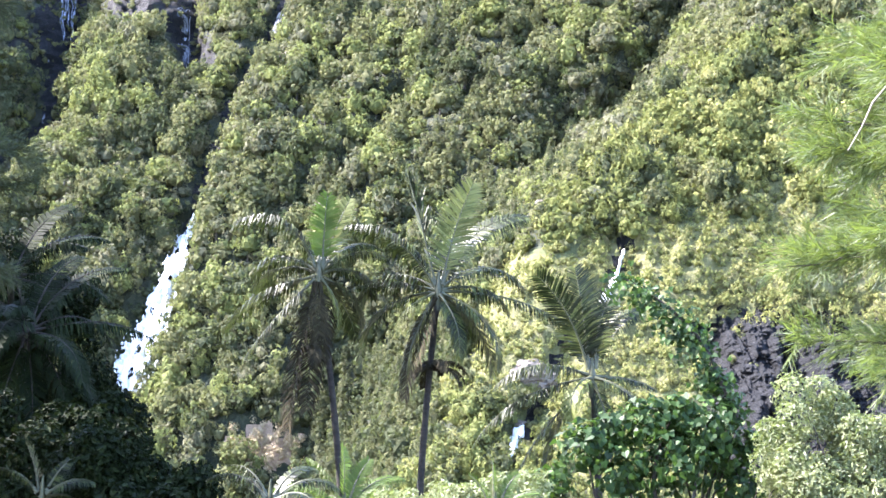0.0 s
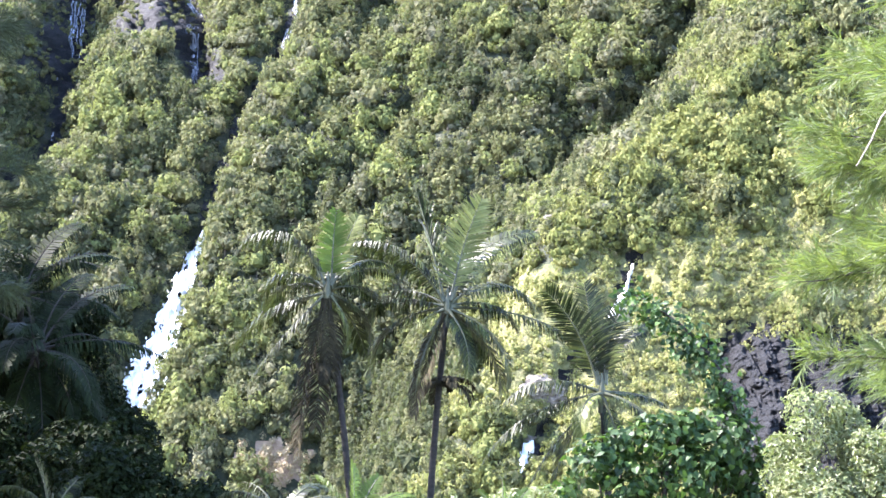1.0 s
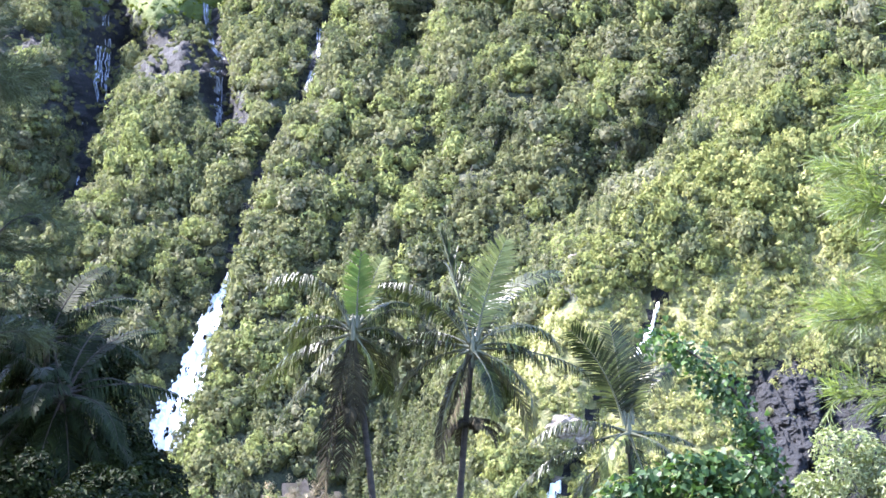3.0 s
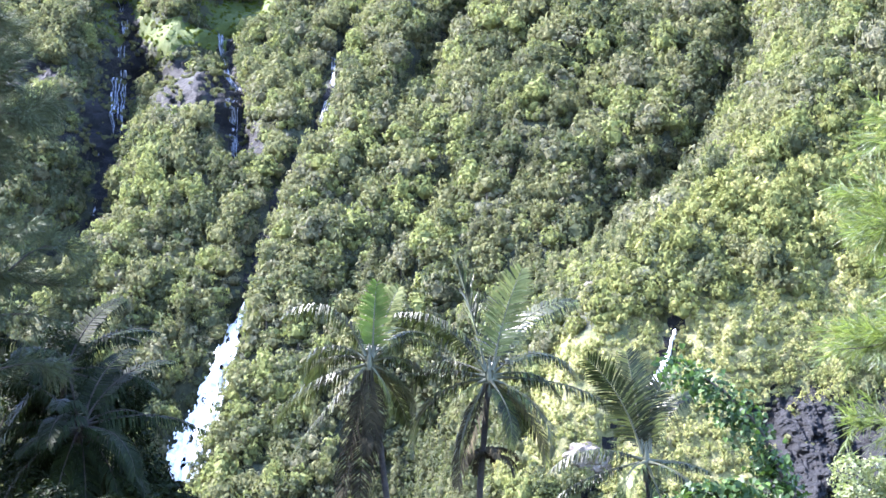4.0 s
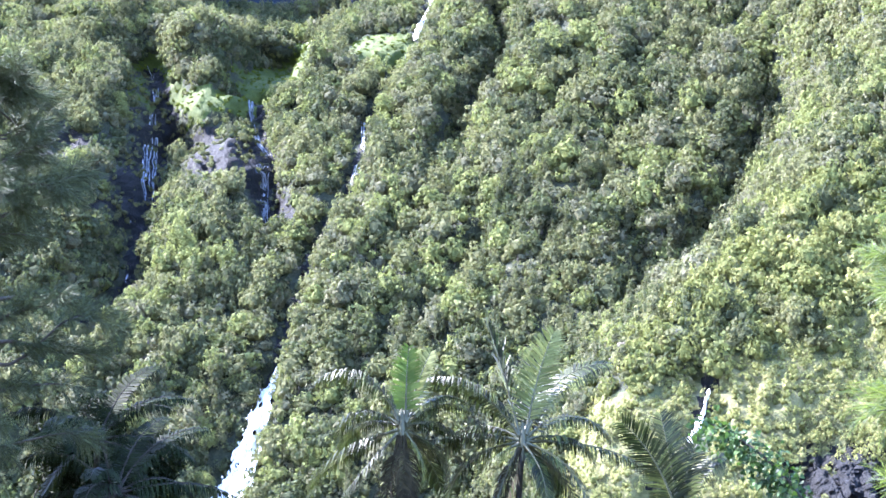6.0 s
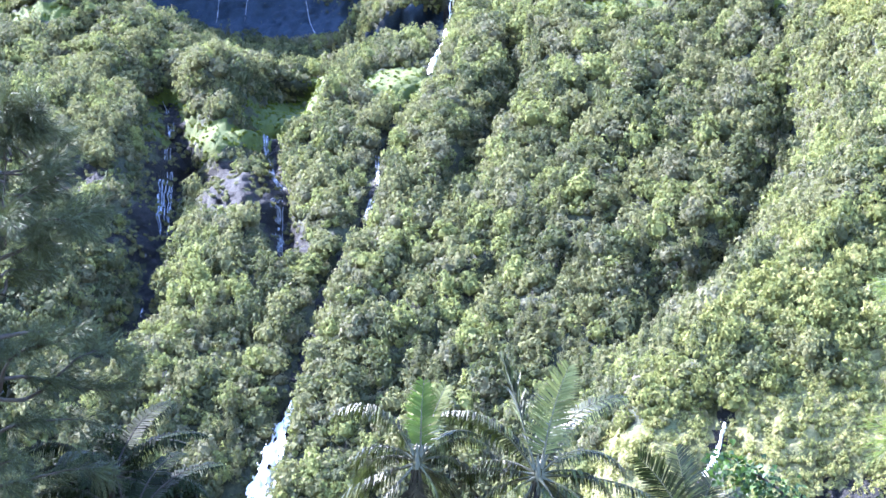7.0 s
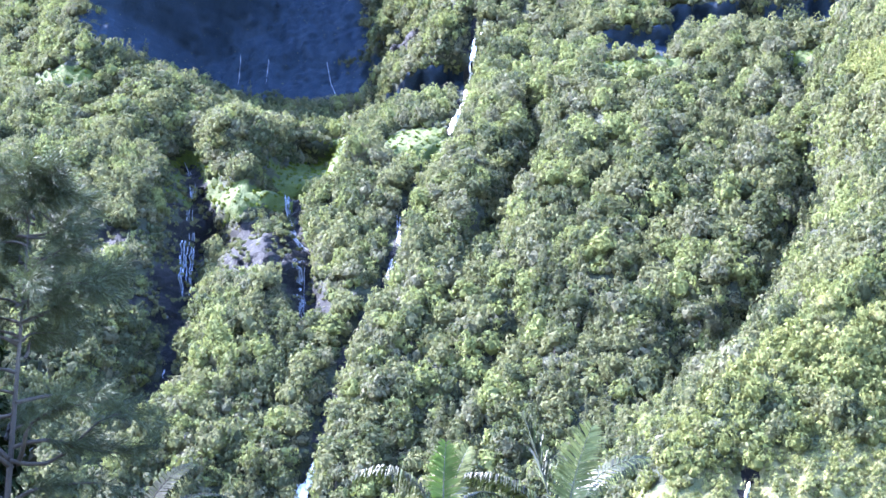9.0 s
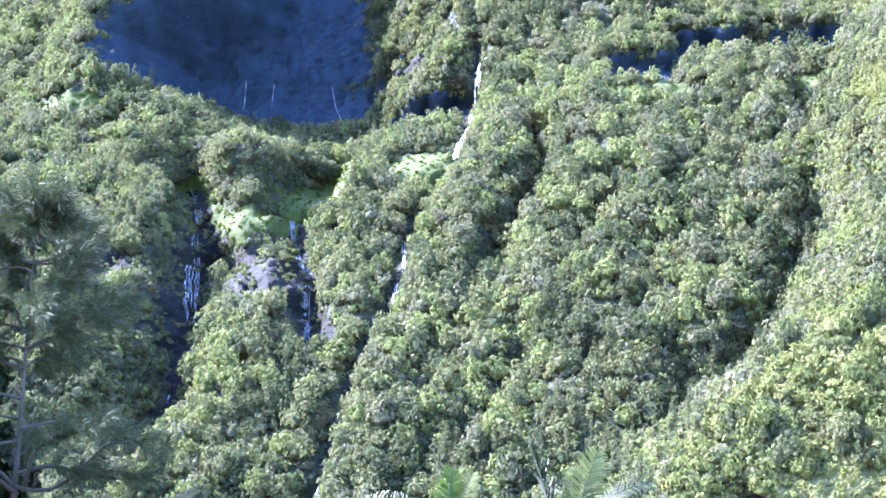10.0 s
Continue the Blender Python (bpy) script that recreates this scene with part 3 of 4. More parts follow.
def spread(templates, places, scales, seed):
    """Many turned and scaled copies of the templates in one set of arrays."""
    rng = np.random.RandomState(seed)
    V, Q, T, base = [], [], [], 0
    for p, s in zip(places, scales):
        v, q, t = templates[rng.randint(len(templates))]
        a, tall = rng.uniform(0, 6.283), rng.uniform(0.95, 1.55)
        ca, sa = math.cos(a), math.sin(a)
        w = np.empty_like(v)
        w[:, 0], w[:, 1], w[:, 2] = (v[:, 0] * ca - v[:, 1] * sa) * s, (v[:, 0] * sa + v[:, 1] * ca) * s, v[:, 2] * s * tall
        V.append(w + p)
        Q.append(q + base)
        T.append(t + base)
        base += len(v)
    return np.concatenate(V), np.concatenate(Q), np.concatenate(T)


def clump_crown(seed, clumps, leaves, size, low=-0.35, core=0.66):
    """A crown of about 1 m radius made of many rounded leaf masses about a dark heart."""
    rng = np.random.RandomState(seed)
    pool = unit(rng.normal(size=(500, 3)))
    pool = pool[pool[:, 2] > low]
    pick = [0]
    for _ in range(clumps - 1):
        gap = np.min(np.linalg.norm(pool[:, None] - pool[pick][None], axis=-1), 1)
        pick.append(int(np.argmax(gap * rng.uniform(0.7, 1.0, len(gap)))))
    d = pool[pick]
    lobe = 1 + 0.22 * np.sin(d[:, 0] * 3 + seed) + 0.16 * np.sin(d[:, 1] * 4 + 2 * seed)
    c = d * (0.80 * lobe * rng.uniform(0.82, 1.12, clumps))[:, None] * np.array([1, 1, 0.85]) + np.array([0, 0, 0.55])
    r = size * rng.uniform(0.65, 1.35, clumps)
    V, T, base = [np.array([0, 0, 0.5]) + ICO_V * core * rng.uniform(0.8, 1.15, (len(ICO_V), 1)) * np.array([1, 1, 0.85])], [ICO_F], len(ICO_V)
    for ci, di, ri in zip(c, d, r):
        w = unit(rng.normal(size=(leaves, 3)) + 0.7 * di + np.array([0, 0, 0.35]))
        normal = unit(w + rng.normal(size=(leaves, 3)) * 0.30)
        side = unit(np.cross(normal, rng.normal(size=(leaves, 3))))
        lie = np.cross(side, normal)
        s = ri * rng.uniform(0.42, 0.85, (leaves, 1))
        at = ci + w * (ri * rng.uniform(0.55, 1.15, leaves))[:, None] * np.array([1.05, 1.05, 0.9])
        V.append(np.stack([at - side * s * 0.4 - lie * s * 0.45, at + side * s * 0.4 - lie * s * 0.4, at + lie * s * 0.65], 1).reshape(-1, 3))
        T.append(base + np.arange(3 * leaves).reshape(-1, 3))
        base += 3 * leaves
    return np.concatenate(V), np.zeros((0, 4), int), np.concatenate(T)


ROUND = [clump_crown(100 + i, 20, 17, 0.31) for i in range(12)]
FILL = [clump_crown(150 + i, 5, 13, 0.52, -0.1) for i in range(8)]
MAT_SHRUB = [clump_crown(170 + i, 6, 9, 0.42, 0.0, 0.5) for i in range(8)]
PLUMES = [crown_template(200 + i, "plume", 320, 0.22) for i in range(6)]
LOW = [crown_template(300 + i, "low", 90, 0.34) for i in range(8)]


def scatter(spacing, step, seed, lo_h, hi_h):
    """Jittered places on the slope, as far to either side as the valley opens."""
    rng = np.random.RandomState(seed)
    xs, hs = np.arange(-270, 240, step), np.arange(lo_h, hi_h, step)
    X, H = np.meshgrid(xs, hs, indexing="ij")
    X, H = (X + rng.uniform(-0.5, 0.5, X.shape) * step).ravel(), (H + rng.uniform(-0.5, 0.5, H.shape) * step).ravel()
    Y = slope_y(X, H + EYE)
    # as many on a steep face as its area asks for
    gx = (slope_y(X + 1, H + EYE, False) - slope_y(X - 1, H + EYE, False)) / 2
    gh = (slope_y(X, H + EYE + 1, False) - slope_y(X, H + EYE - 1, False)) / 2
    keep = rng.uniform(size=len(X)) < np.sqrt(1 + gx ** 2 + gh ** 2) * (step / spacing) ** 2 / 1.35
    keep &= (X / Y > -0.335) & (X / Y < 0.322) & (H / Y < 0.465) & (H / Y > -0.06)
    return X[keep], Y[keep], H[keep], rng


LEAFAGE = ((FOREST, "olive-green"), (GREY_LEAF, "grey-green"), (LIGHT_LEAF, "light green"), (DEEP_LEAF, "dark green"), (SHRUB, "fresh green"), (YELLOW, "yellow-green"))


def leafage(rng, kind, X, H):
    """Which leaf each plant has: the first four make up the forest, the last two the sunny spur."""
    t = rng.uniform(size=len(X)) + 0.22 * wave(X, H, 40, 66, 2)
    forest = np.select([t < 0.36, t < 0.54, t < 0.76], [0, 1, 2], 3)
    # mostly dark green leaf on a stretch at the foot of the slope
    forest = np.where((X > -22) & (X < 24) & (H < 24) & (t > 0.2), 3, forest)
    spur = np.select([t < 0.08, t < 0.22, t < 0.36, t < 0.80], [3, 0, 2, 4], 5)
    return np.where(kind == 4, np.where(t < 0.22, 4, 5), np.where(kind == 3, spur, forest))


def clear_view(X, H, size):
    """Plants stay low below open grass, walls and falls, which they would hide."""
    for dx, dh in ((0, 1.3), (-0.7, 0.7), (0.7, 0.7), (0, 0.6)):
        over = zone(X + dx * size, H + dh * size)
        size = np.where((over == 1) | (over == 2) | (over == 7), 0.5 * size, size)
    return size


def gully_gap(X, H, reach, lines=GULLIES):
    """Where the clefts and falls are too near for a crown of that reach."""
    hole = np.zeros(len(X), bool)
    for width, depth, pts in lines:
        hole |= gap_to(X, H, pts) < (0.45 * width if depth in (7, 8, 16) else 0.25 * width + reach)
    return hole


def build_forest():
    X, Y, H, rng = scatter(4.9, 3.1, 61, -30, 362)
    kind = zone(X, H)
    which = leafage(rng, kind, X, H)
    lot, size = rng.uniform(size=len(X)), rng.uniform(2.2, 4.3, len(X)) * np.where(kind == 3, 0.72, 1.0)
    size = clear_view(X, H, size)
    hole = gully_gap(X, H, 0.35 * size)
    slim = (kind == 0) & ((wave(X, H, 45, 62) > 0.30) & (lot < 0.30) | (X > -18) & (X < 22) & (H < 26) & (lot < 0.75) | (X > 5) & (X < 48) & (H > 35) & (H < 112) & (lot < 0.42))
    grown = ((kind == 0) | (kind == 3)) & ~hole & ~slim
    foot = np.stack([X, Y - 0.25 * size, H + EYE + 0.2 * size], 1)
    v, q, t = spread(PLUMES, np.stack([X, Y - 1.2, H + EYE], 1)[slim], size[slim] * 0.85, 63)
    tagged(new("feathery_trees", mesh_of("feathery_trees", v, q, [PLUME], None, t, False)), "grey-green feathery trees among the forest on the slope", "forest", kind="stuff")
    # trees of the lower slope, above the palms, one by one
    single = np.flatnonzero(grown & (X > -46) & (X < 72) & (H > 18) & (H < 108))[:290]
    grown[single] = False
    bole = mesh_of("trunk", *tube([(0, 0, -1.0), (0.03, 0, -0.4), (0, 0.02, 0.3), (0.02, 0, 0.8)], [0.10, 0.08, 0.06, 0.03], 6), [BARK])
    shapes = [[mesh_of("crown", v, q, [m], None, t, False) for v, q, t in ROUND] for m, _ in LEAFAGE]
    for i in single:
        tree = new("forest_tree")
        tree.location, tree.rotation_euler, tree.scale = foot[i], (0, 0, rng.uniform(0, 6.283)), (size[i], size[i], size[i] * rng.uniform(0.95, 1.5))
        part("trunk", bole, tree)
        part("crown", shapes[which[i]][rng.randint(len(ROUND))], tree)
        tagged(tree, LEAFAGE[which[i]][1] + " broadleaf tree with a lumpy crown on the mountain side", "tree", "trees of the lower mountain side")
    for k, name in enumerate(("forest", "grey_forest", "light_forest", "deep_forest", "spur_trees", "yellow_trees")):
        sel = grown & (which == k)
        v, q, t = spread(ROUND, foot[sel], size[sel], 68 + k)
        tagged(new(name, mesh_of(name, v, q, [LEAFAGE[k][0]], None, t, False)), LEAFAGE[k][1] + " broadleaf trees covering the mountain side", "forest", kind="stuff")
    sel = ((kind == 1) & (lot < 0.22)) | ((kind == 2) & (lot < 0.12)) | ((kind == 7) & (X < -40) & (wave(X, H * 0.6, 22, 69) + 0.25 * wave(X, H, 6, 57) > -0.05))
    v, q, t = spread(ROUND, np.stack([X, Y - 0.4, H + EYE - 0.4], 1)[sel], size[sel] * np.where(kind[sel] == 7, 0.9, 0.6), 67)
    tagged(new("ledge_trees", mesh_of("ledge_trees", v, q, [FOREST], None, t, False)), "small trees clinging to ledges of the rock walls", "forest", kind="stuff")
    # lower growth that closes the gaps between the crowns
    V, W = [], []
    for spacing, seed in ((3.15, 60), (4.6, 54)):
        X, Y, H, rng = scatter(spacing, 2.2, seed, -30, 362)
        kind = zone(X, H)
        size = clear_view(X, H, rng.uniform(1.5, 2.6, len(X)))
        keep = ((kind == 0) | (kind == 3)) & ~(gully_gap(X, H, 0.4 * size, GULLIES[:4] + GULLIES[10:]) & (rng.uniform(size=len(X)) < 0.8))
        V.append(np.stack([X, Y - 0.3, H + EYE - 0.4, size], 1)[keep])
        W.append(leafage(rng, kind, X, H)[keep])
    spots, which = np.concatenate(V), np.concatenate(W)
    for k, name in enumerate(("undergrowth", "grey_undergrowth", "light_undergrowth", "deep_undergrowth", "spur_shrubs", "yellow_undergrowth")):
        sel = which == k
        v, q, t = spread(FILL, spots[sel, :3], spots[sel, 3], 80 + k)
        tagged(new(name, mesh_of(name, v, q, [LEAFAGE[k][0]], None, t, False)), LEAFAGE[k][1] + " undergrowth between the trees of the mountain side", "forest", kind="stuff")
    # shrubs of the spur
    X, Y, H, rng = scatter(2.3, 1.6, 58, -20, 110)
    kind = zone(X, H)
    which = leafage(rng, kind, X, H)
    size = clear_view(X, H, rng.uniform(1.2, 2.2, len(X)))
    for k, name in enumerate(("olive_shrubs", "grey_shrubs", "light_shrubs", "deep_shrubs", "fresh_shrubs", "yellow_green_shrubs")):
        sel = (kind == 3) & (which == k)
        if sel.any():
            v, q, t = spread(MAT_SHRUB, np.stack([X, Y - 0.3, H + EYE - 0.3], 1)[sel], size[sel], 50 + k)
            tagged(new(name, mesh_of(name, v, q, [LEAFAGE[k][0]], None, t, False)), LEAFAGE[k][1] + " shrubs on the sunlit spur", "shrubs", kind="stuff")
    # creeping shrubs above the basalt wall
    X, Y, H, rng = scatter(1.25, 1.0, 59, -10, 70)
    kind = zone(X, H)
    which = leafage(rng, kind, X, H)
    size = rng.uniform(0.6, 1.35, len(X))
    for k, name in ((4, "green_shrubs"), (5, "yellow_shrubs")):
        sel = (kind == 4) & (which == k)
        v, q, t = spread(MAT_SHRUB, np.stack([X, Y - 0.1, H + EYE - 0.3], 1)[sel], size[sel], 90 + k)
        tagged(new(name, mesh_of(name, v, q, [LEAFAGE[k][0]], None, t, False)), LEAFAGE[k][1] + " creeping shrubs above the basalt wall", "shrubs", kind="stuff")


build_forest()


def build_low_plants():
    X, Y, H, rng = scatter(1.9, 1.2, 64, -30, 240)
    kind = zone(X, H)
    chance = rng.uniform(size=len(X))
    for name, sel, mat, label in (
            ("meadow_tufts", (kind == 2) & (chance < 0.6), TUFT, "tufts of fresh green herbs on the meadow shelf"),
            ("rock_plants", (kind == 1) & (chance < np.where(X < 60, 0.35, 0.2)), FOREST, "tufts of green growing on the rock walls")):
        size = rng.uniform(0.9, 2.0, sel.sum()) * (0.5 if mat is TUFT else 0.8)
        v, q, t = spread(LOW, np.stack([X, Y - 0.2, H + EYE - 0.3], 1)[sel], size, 65)
        tagged(new(name, mesh_of(name, v, q, [mat], None, t, False)), label, "shrubs", kind="stuff")
    X, Y, H, rng = scatter(1.0, 0.7, 56, -16, 8)
    sel = ((X + 24) / 9) ** 2 + ((H + 4) / 6) ** 2 < 1 + 0.5 * wave(X, H, 5, 53)
    v, q, t = spread(MAT_SHRUB, np.stack([X, Y - 0.9, H + EYE - 0.2], 1)[sel], rng.uniform(0.5, 1.1, sel.sum()), 55)
    tagged(new("dry_grass", mesh_of("dry_grass", v, q, [DRY_LEAF], None, t, False)), "dry straw-coloured grass on bare earth", "grass", kind="stuff")


build_low_plants()

# ---- palms ----
def frond_shape(rng, az, up, droop, length, roll=0.0, pairs=58, full=1.0, hang=0.5, wide=0.021, blade=0.27):
    """Midrib and leaflets of a palm leaf that leaves the crown at the bearing az and the rise up (degrees) and bends over by droop degrees."""
    n = 22
    s = np.linspace(0, 1, n)
    el = np.radians(up - droop * s ** 1.5)
    out = np.array([math.cos(radians(az)), math.sin(radians(az)), 0])
    step = length / (n - 1)
    d = out[None] * np.cos(el)[:, None] + np.array([0, 0, 1.0])[None] * np.sin(el)[:, None]
    mid = np.concatenate([[np.zeros(3)], np.cumsum(d[:-1] * step, 0)])
    rib = tube(mid, 0.035 * (1 - 0.85 * s) * (1 + 1.2 * np.exp(-s * 12)), 5)
    lat0 = np.array([-out[1], out[0], 0])
    V, Q, b = [], [], 0
    for side in (-1, 1):
        for k in range(pairs):
            t = 0.13 + 0.87 * (k + rng.uniform(-0.3, 0.3)) / pairs
            if t > 1 or rng.uniform() > max(full, 0.75):
                continue
            f = t * (n - 1)
            i = min(int(f), n - 2)
            p = mid[i] + (mid[i + 1] - mid[i]) * (f - i)
            tan = unit(d[i])
            lat = lat0 * math.cos(radians(roll)) + np.cross(tan, lat0) * math.sin(radians(roll))
            lat = unit(lat - tan * np.dot(lat, tan)) * side
            nor = np.cross(tan, lat) * side
            size = length * blade * (math.sin(math.pi * min(1, 0.16 + 0.8 * t)) ** 0.7 + 0.12) * rng.uniform(0.85, 1.1)
            way = unit(lat * (1.0 if full > 0.6 else 0.12) + tan * (0.3 + 0.5 * t) + nor * 0.22 + rng.normal(size=3) * 0.07)
            # two bending lengths, the outer one hanging
            down = np.array([0, 0, -1.0])
            m1 = p + way * size * 0.5 + down * size * 0.06 * hang
            way2 = unit(way + down * (0.6 + rng.uniform(0, 0.6)) * hang)
            m2 = m1 + way2 * size * 0.5
            wv = unit(np.cross(way, nor)) * wide
            V += [p - wv * 0.6, p + wv * 0.6, m1 - wv, m1 + wv, m2]
            Q += [(b, b + 1, b + 3, b + 2), (b + 2, b + 3, b + 4, b + 4)]
            b += 5
    return rib, np.array(V), np.array(Q)


def palm(name, foot, heart, fronds, seed, label, trunk_r=0.10, dead=(), young=(), pale=(), extra=9, mat=None, bunch=0):
    rng = np.random.RandomState(seed)
    root = new(name)
    root.location = foot
    top = np.array(heart) - np.array(foot)
    t = np.linspace(0, 1, 40)
    bow = np.stack([0.25 * np.sin(t * 3.14) * (1 if seed % 2 else -1), 0 * t, 0 * t], 1)
    radii = trunk_r * (1.25 - 0.45 * t + 0.5 * np.exp(-t * 14)) * (1 + 0.05 * np.sin(np.arange(40) * 2.4))
    v, q = tube(t[:, None] * top[None] + bow, radii, 10)
    part("trunk", mesh_of("trunk", v, q, [PALM_BARK]), root, "slender ringed grey-brown palm trunk")
    v, q = tube(top[None] + np.array([[0, 0, -0.55], [0, 0, -0.3], [0, 0, 0.0], [0, 0, 0.3], [0, 0, 0.55]]), trunk_r * np.array([0.8, 1.0, 1.1, 0.7, 0.25]), 9)
    part("crown_shaft", mesh_of("crown_shaft", v, q, [STALK]), root, "yellowish leaf bases")
    fronds = list(fronds)
    reach = min(3.0, max(f[3] for f in fronds))
    for k in range(extra):
        low = k % 2
        fronds.append((20 + k * 140 / extra + rng.uniform(-20, 20) if extra < 5 else k * 360 / extra + rng.uniform(-20, 20), rng.uniform(-40, -5) if low else rng.uniform(15, 50), rng.uniform(35, 60) if low else rng.uniform(70, 110),
                       reach * rng.uniform(0.65, 0.9), rng.uniform(-10, 10), rng.uniform(0.8, 1.0)))
    for k, (az, up, droop, length, roll, full) in enumerate(fronds):
        dry = k in dead
        fresh = k in young
        erect = up - 0.5 * droop > 45
        blade = 0.25 if erect else min(0.27, 0.75 / length)
        rib, lv, lq = frond_shape(rng, az + rng.uniform(-12, 12), up, droop, length, roll, 54 if fresh else 56, full, 1.8 if dry else 0.2 if erect else 2.4, 0.029 if fresh else min(0.024, 0.009 * length), blade)
        at = top + np.array([math.cos(radians(az)), math.sin(radians(az)), 0]) * 0.10 + np.array([0, 0, 0.25 * up / 90])
        # ribs of the shaded palms take dark bark, as shade in the colour
        leaf = part("frond", mesh_of("frond", rib[0] + at, rib[1], [PALM_DEAD if dry else PALM_BARK if mat is SHADED_LEAF else STALK]), root, "withered brown frond" if dry else "")
        quads = lq[0::2]
        tris = lq[1::2][:, :3]
        part("blade", mesh_of("blade", lv + at, quads, [PALM_DEAD if dry else YOUNG if fresh else GLOSS_PALM if k in pale else mat or PALM_LEAF], None, tris, False), leaf, "leaflets with sky gloss painted pale" if k in pale else "")
    for k in range(bunch):
        # withered flower stalks hanging round the trunk below the crown
        az = k * 360 / bunch + rng.uniform(-20, 20)
        rib, lv, lq = frond_shape(rng, az, rng.uniform(-10, 30), rng.uniform(90, 120), rng.uniform(0.8, 1.2), 0, 26, 1.0, 2.0, 0.02)
        at = top + np.array([0, 0, -1.9 - 0.3 * rng.uniform()])
        stalk = part("flower_stalk", mesh_of("flower_stalk", rib[0] + at, rib[1], [PALM_DEAD]), root, "withered brown flower stalk")
        part("blade", mesh_of("blade", lv + at, lq[0::2], [PALM_DEAD], None, lq[1::2][:, :3], False), stalk)
    return tagged(root, label, "palm tree", "palms by the valley")


def foot_of(x, y):
    return (x, y, float(ground_z(np.array([float(x)]), np.array([float(y)]))[0]) - 0.1)


palm("palm_tree", foot_of(-0.2, 47), (-1.54, 47, 16.42), [
    (10, 90, 5, 2.05, 76, 0.85), (5, 74, 10, 2.1, 58, 1.0), (178, 68, 115, 3.0, 12, 1.0), (182, -16, 45, 3.1, 8, 1.0), (190, -46, 12, 3.0, 8, 1.0),
    (0, 56, 95, 2.0, 10, 1.0), (172, 36, 140, 2.3, 10, 1.0), (20, 20, 110, 2.1, 0, 1.0), (340, -48, 75, 1.7, 0, 1.0), (30, -20, 70, 2.0, 0, 1.0),
    (215, -76, 14, 4.4, 0, 0.9), (250, -80, 8, 3.6, 0, 0.9), (300, -78, 10, 2.2, 0, 0.9), (90, 45, 95, 2.6, 0, 1.0), (140, 20, 100, 2.3, 0, 1.0), (60, 60, 90, 2.2, 0, 1.0)], 1,
    "tall slim palm with an upright bright green young frond", dead=(10, 11, 12), young=(0,), pale=(1, 8), extra=3, bunch=4)
palm("palm_tree", foot_of(1.65, 47), (1.80, 47, 16.08), [
    (175, 76, 5, 3.2, 50, 0.55), (5, 80, 15, 3.0, 82, 1.0), (358, 68, 75, 3.4, 40, 1.0), (180, 56, 65, 3.1, 28, 1.0), (182, 12, 30, 2.2, 10, 1.0),
    (195, -24, 55, 1.7, 10, 1.0), (4, 2, 48, 4.7, 6, 1.0), (345, -20, 85, 2.9, 5, 1.0), (172, -8, 105, 3.4, 0, 1.0), (330, -50, 55, 2.0, 0, 1.0),
    (20, 40, 110, 3.0, 10, 1.0), (160, 30, 120, 2.8, 5, 1.0), (225, -66, 16, 3.0, 0, 0.9), (200, -60, 30, 2.4, 0, 1.0), (300, -40, 60, 2.0, 0, 1.0),
    (90, 50, 90, 3.0, 0, 1.0), (60, 66, 80, 2.8, 20, 1.0), (15, -30, 60, 3.0, 0, 1.0)], 2,
    "tall palm with a wide arching crown and fronds painted pale for gloss", dead=(12,), pale=(1, 5, 9), extra=3, bunch=9)
palm("palm_tree", foot_of(6.2, 46), (6.03, 46, 13.80), [
    (170, 84, 8, 2.8, 72, 1.0), (176, 72, 35, 3.0, 48, 1.0), (2, 84, 85, 2.3, 40, 1.0), (10, 92, 50, 2.5, 55, 1.0), (182, -12, 50, 3.7, 8, 1.0),
    (190, -46, 22, 3.4, 8, 1.0), (200, -50, 32, 2.6, 0, 1.0), (240, -8, 120, 1.8, 0, 1.0), (2, 4, 35, 1.8, 10, 1.0), (185, 18, 70, 2.8, 5, 1.0),
    (90, 50, 90, 2.8, 0, 1.0), (320, -10, 80, 2.0, 0, 1.0), (300, -60, 20, 2.0, 0, 0.9)], 3, "shorter palm with drooping fronds beside a vine-covered tree", pale=(7,), extra=0)
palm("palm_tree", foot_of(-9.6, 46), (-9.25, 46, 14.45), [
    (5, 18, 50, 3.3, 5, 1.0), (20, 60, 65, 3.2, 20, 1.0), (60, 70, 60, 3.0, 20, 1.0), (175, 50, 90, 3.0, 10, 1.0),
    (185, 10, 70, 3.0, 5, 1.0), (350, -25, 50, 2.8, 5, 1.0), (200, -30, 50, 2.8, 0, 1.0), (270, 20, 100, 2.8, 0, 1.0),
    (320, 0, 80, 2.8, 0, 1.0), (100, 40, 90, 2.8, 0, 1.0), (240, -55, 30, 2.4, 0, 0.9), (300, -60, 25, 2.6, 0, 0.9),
    (30, -50, 35, 2.4, 0, 0.9), (150, 75, 40, 2.6, 40, 1.0)], 4, "dark shaded palm standing among dense trees", extra=8, mat=SHADED_LEAF)
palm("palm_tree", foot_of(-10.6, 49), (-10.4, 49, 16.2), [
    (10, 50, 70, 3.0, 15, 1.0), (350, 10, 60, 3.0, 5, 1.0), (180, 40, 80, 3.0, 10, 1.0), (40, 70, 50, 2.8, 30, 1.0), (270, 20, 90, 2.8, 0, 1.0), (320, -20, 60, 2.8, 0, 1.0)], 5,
    "dark shaded palm behind another at the forest edge", extra=8, mat=SHADED_LEAF)

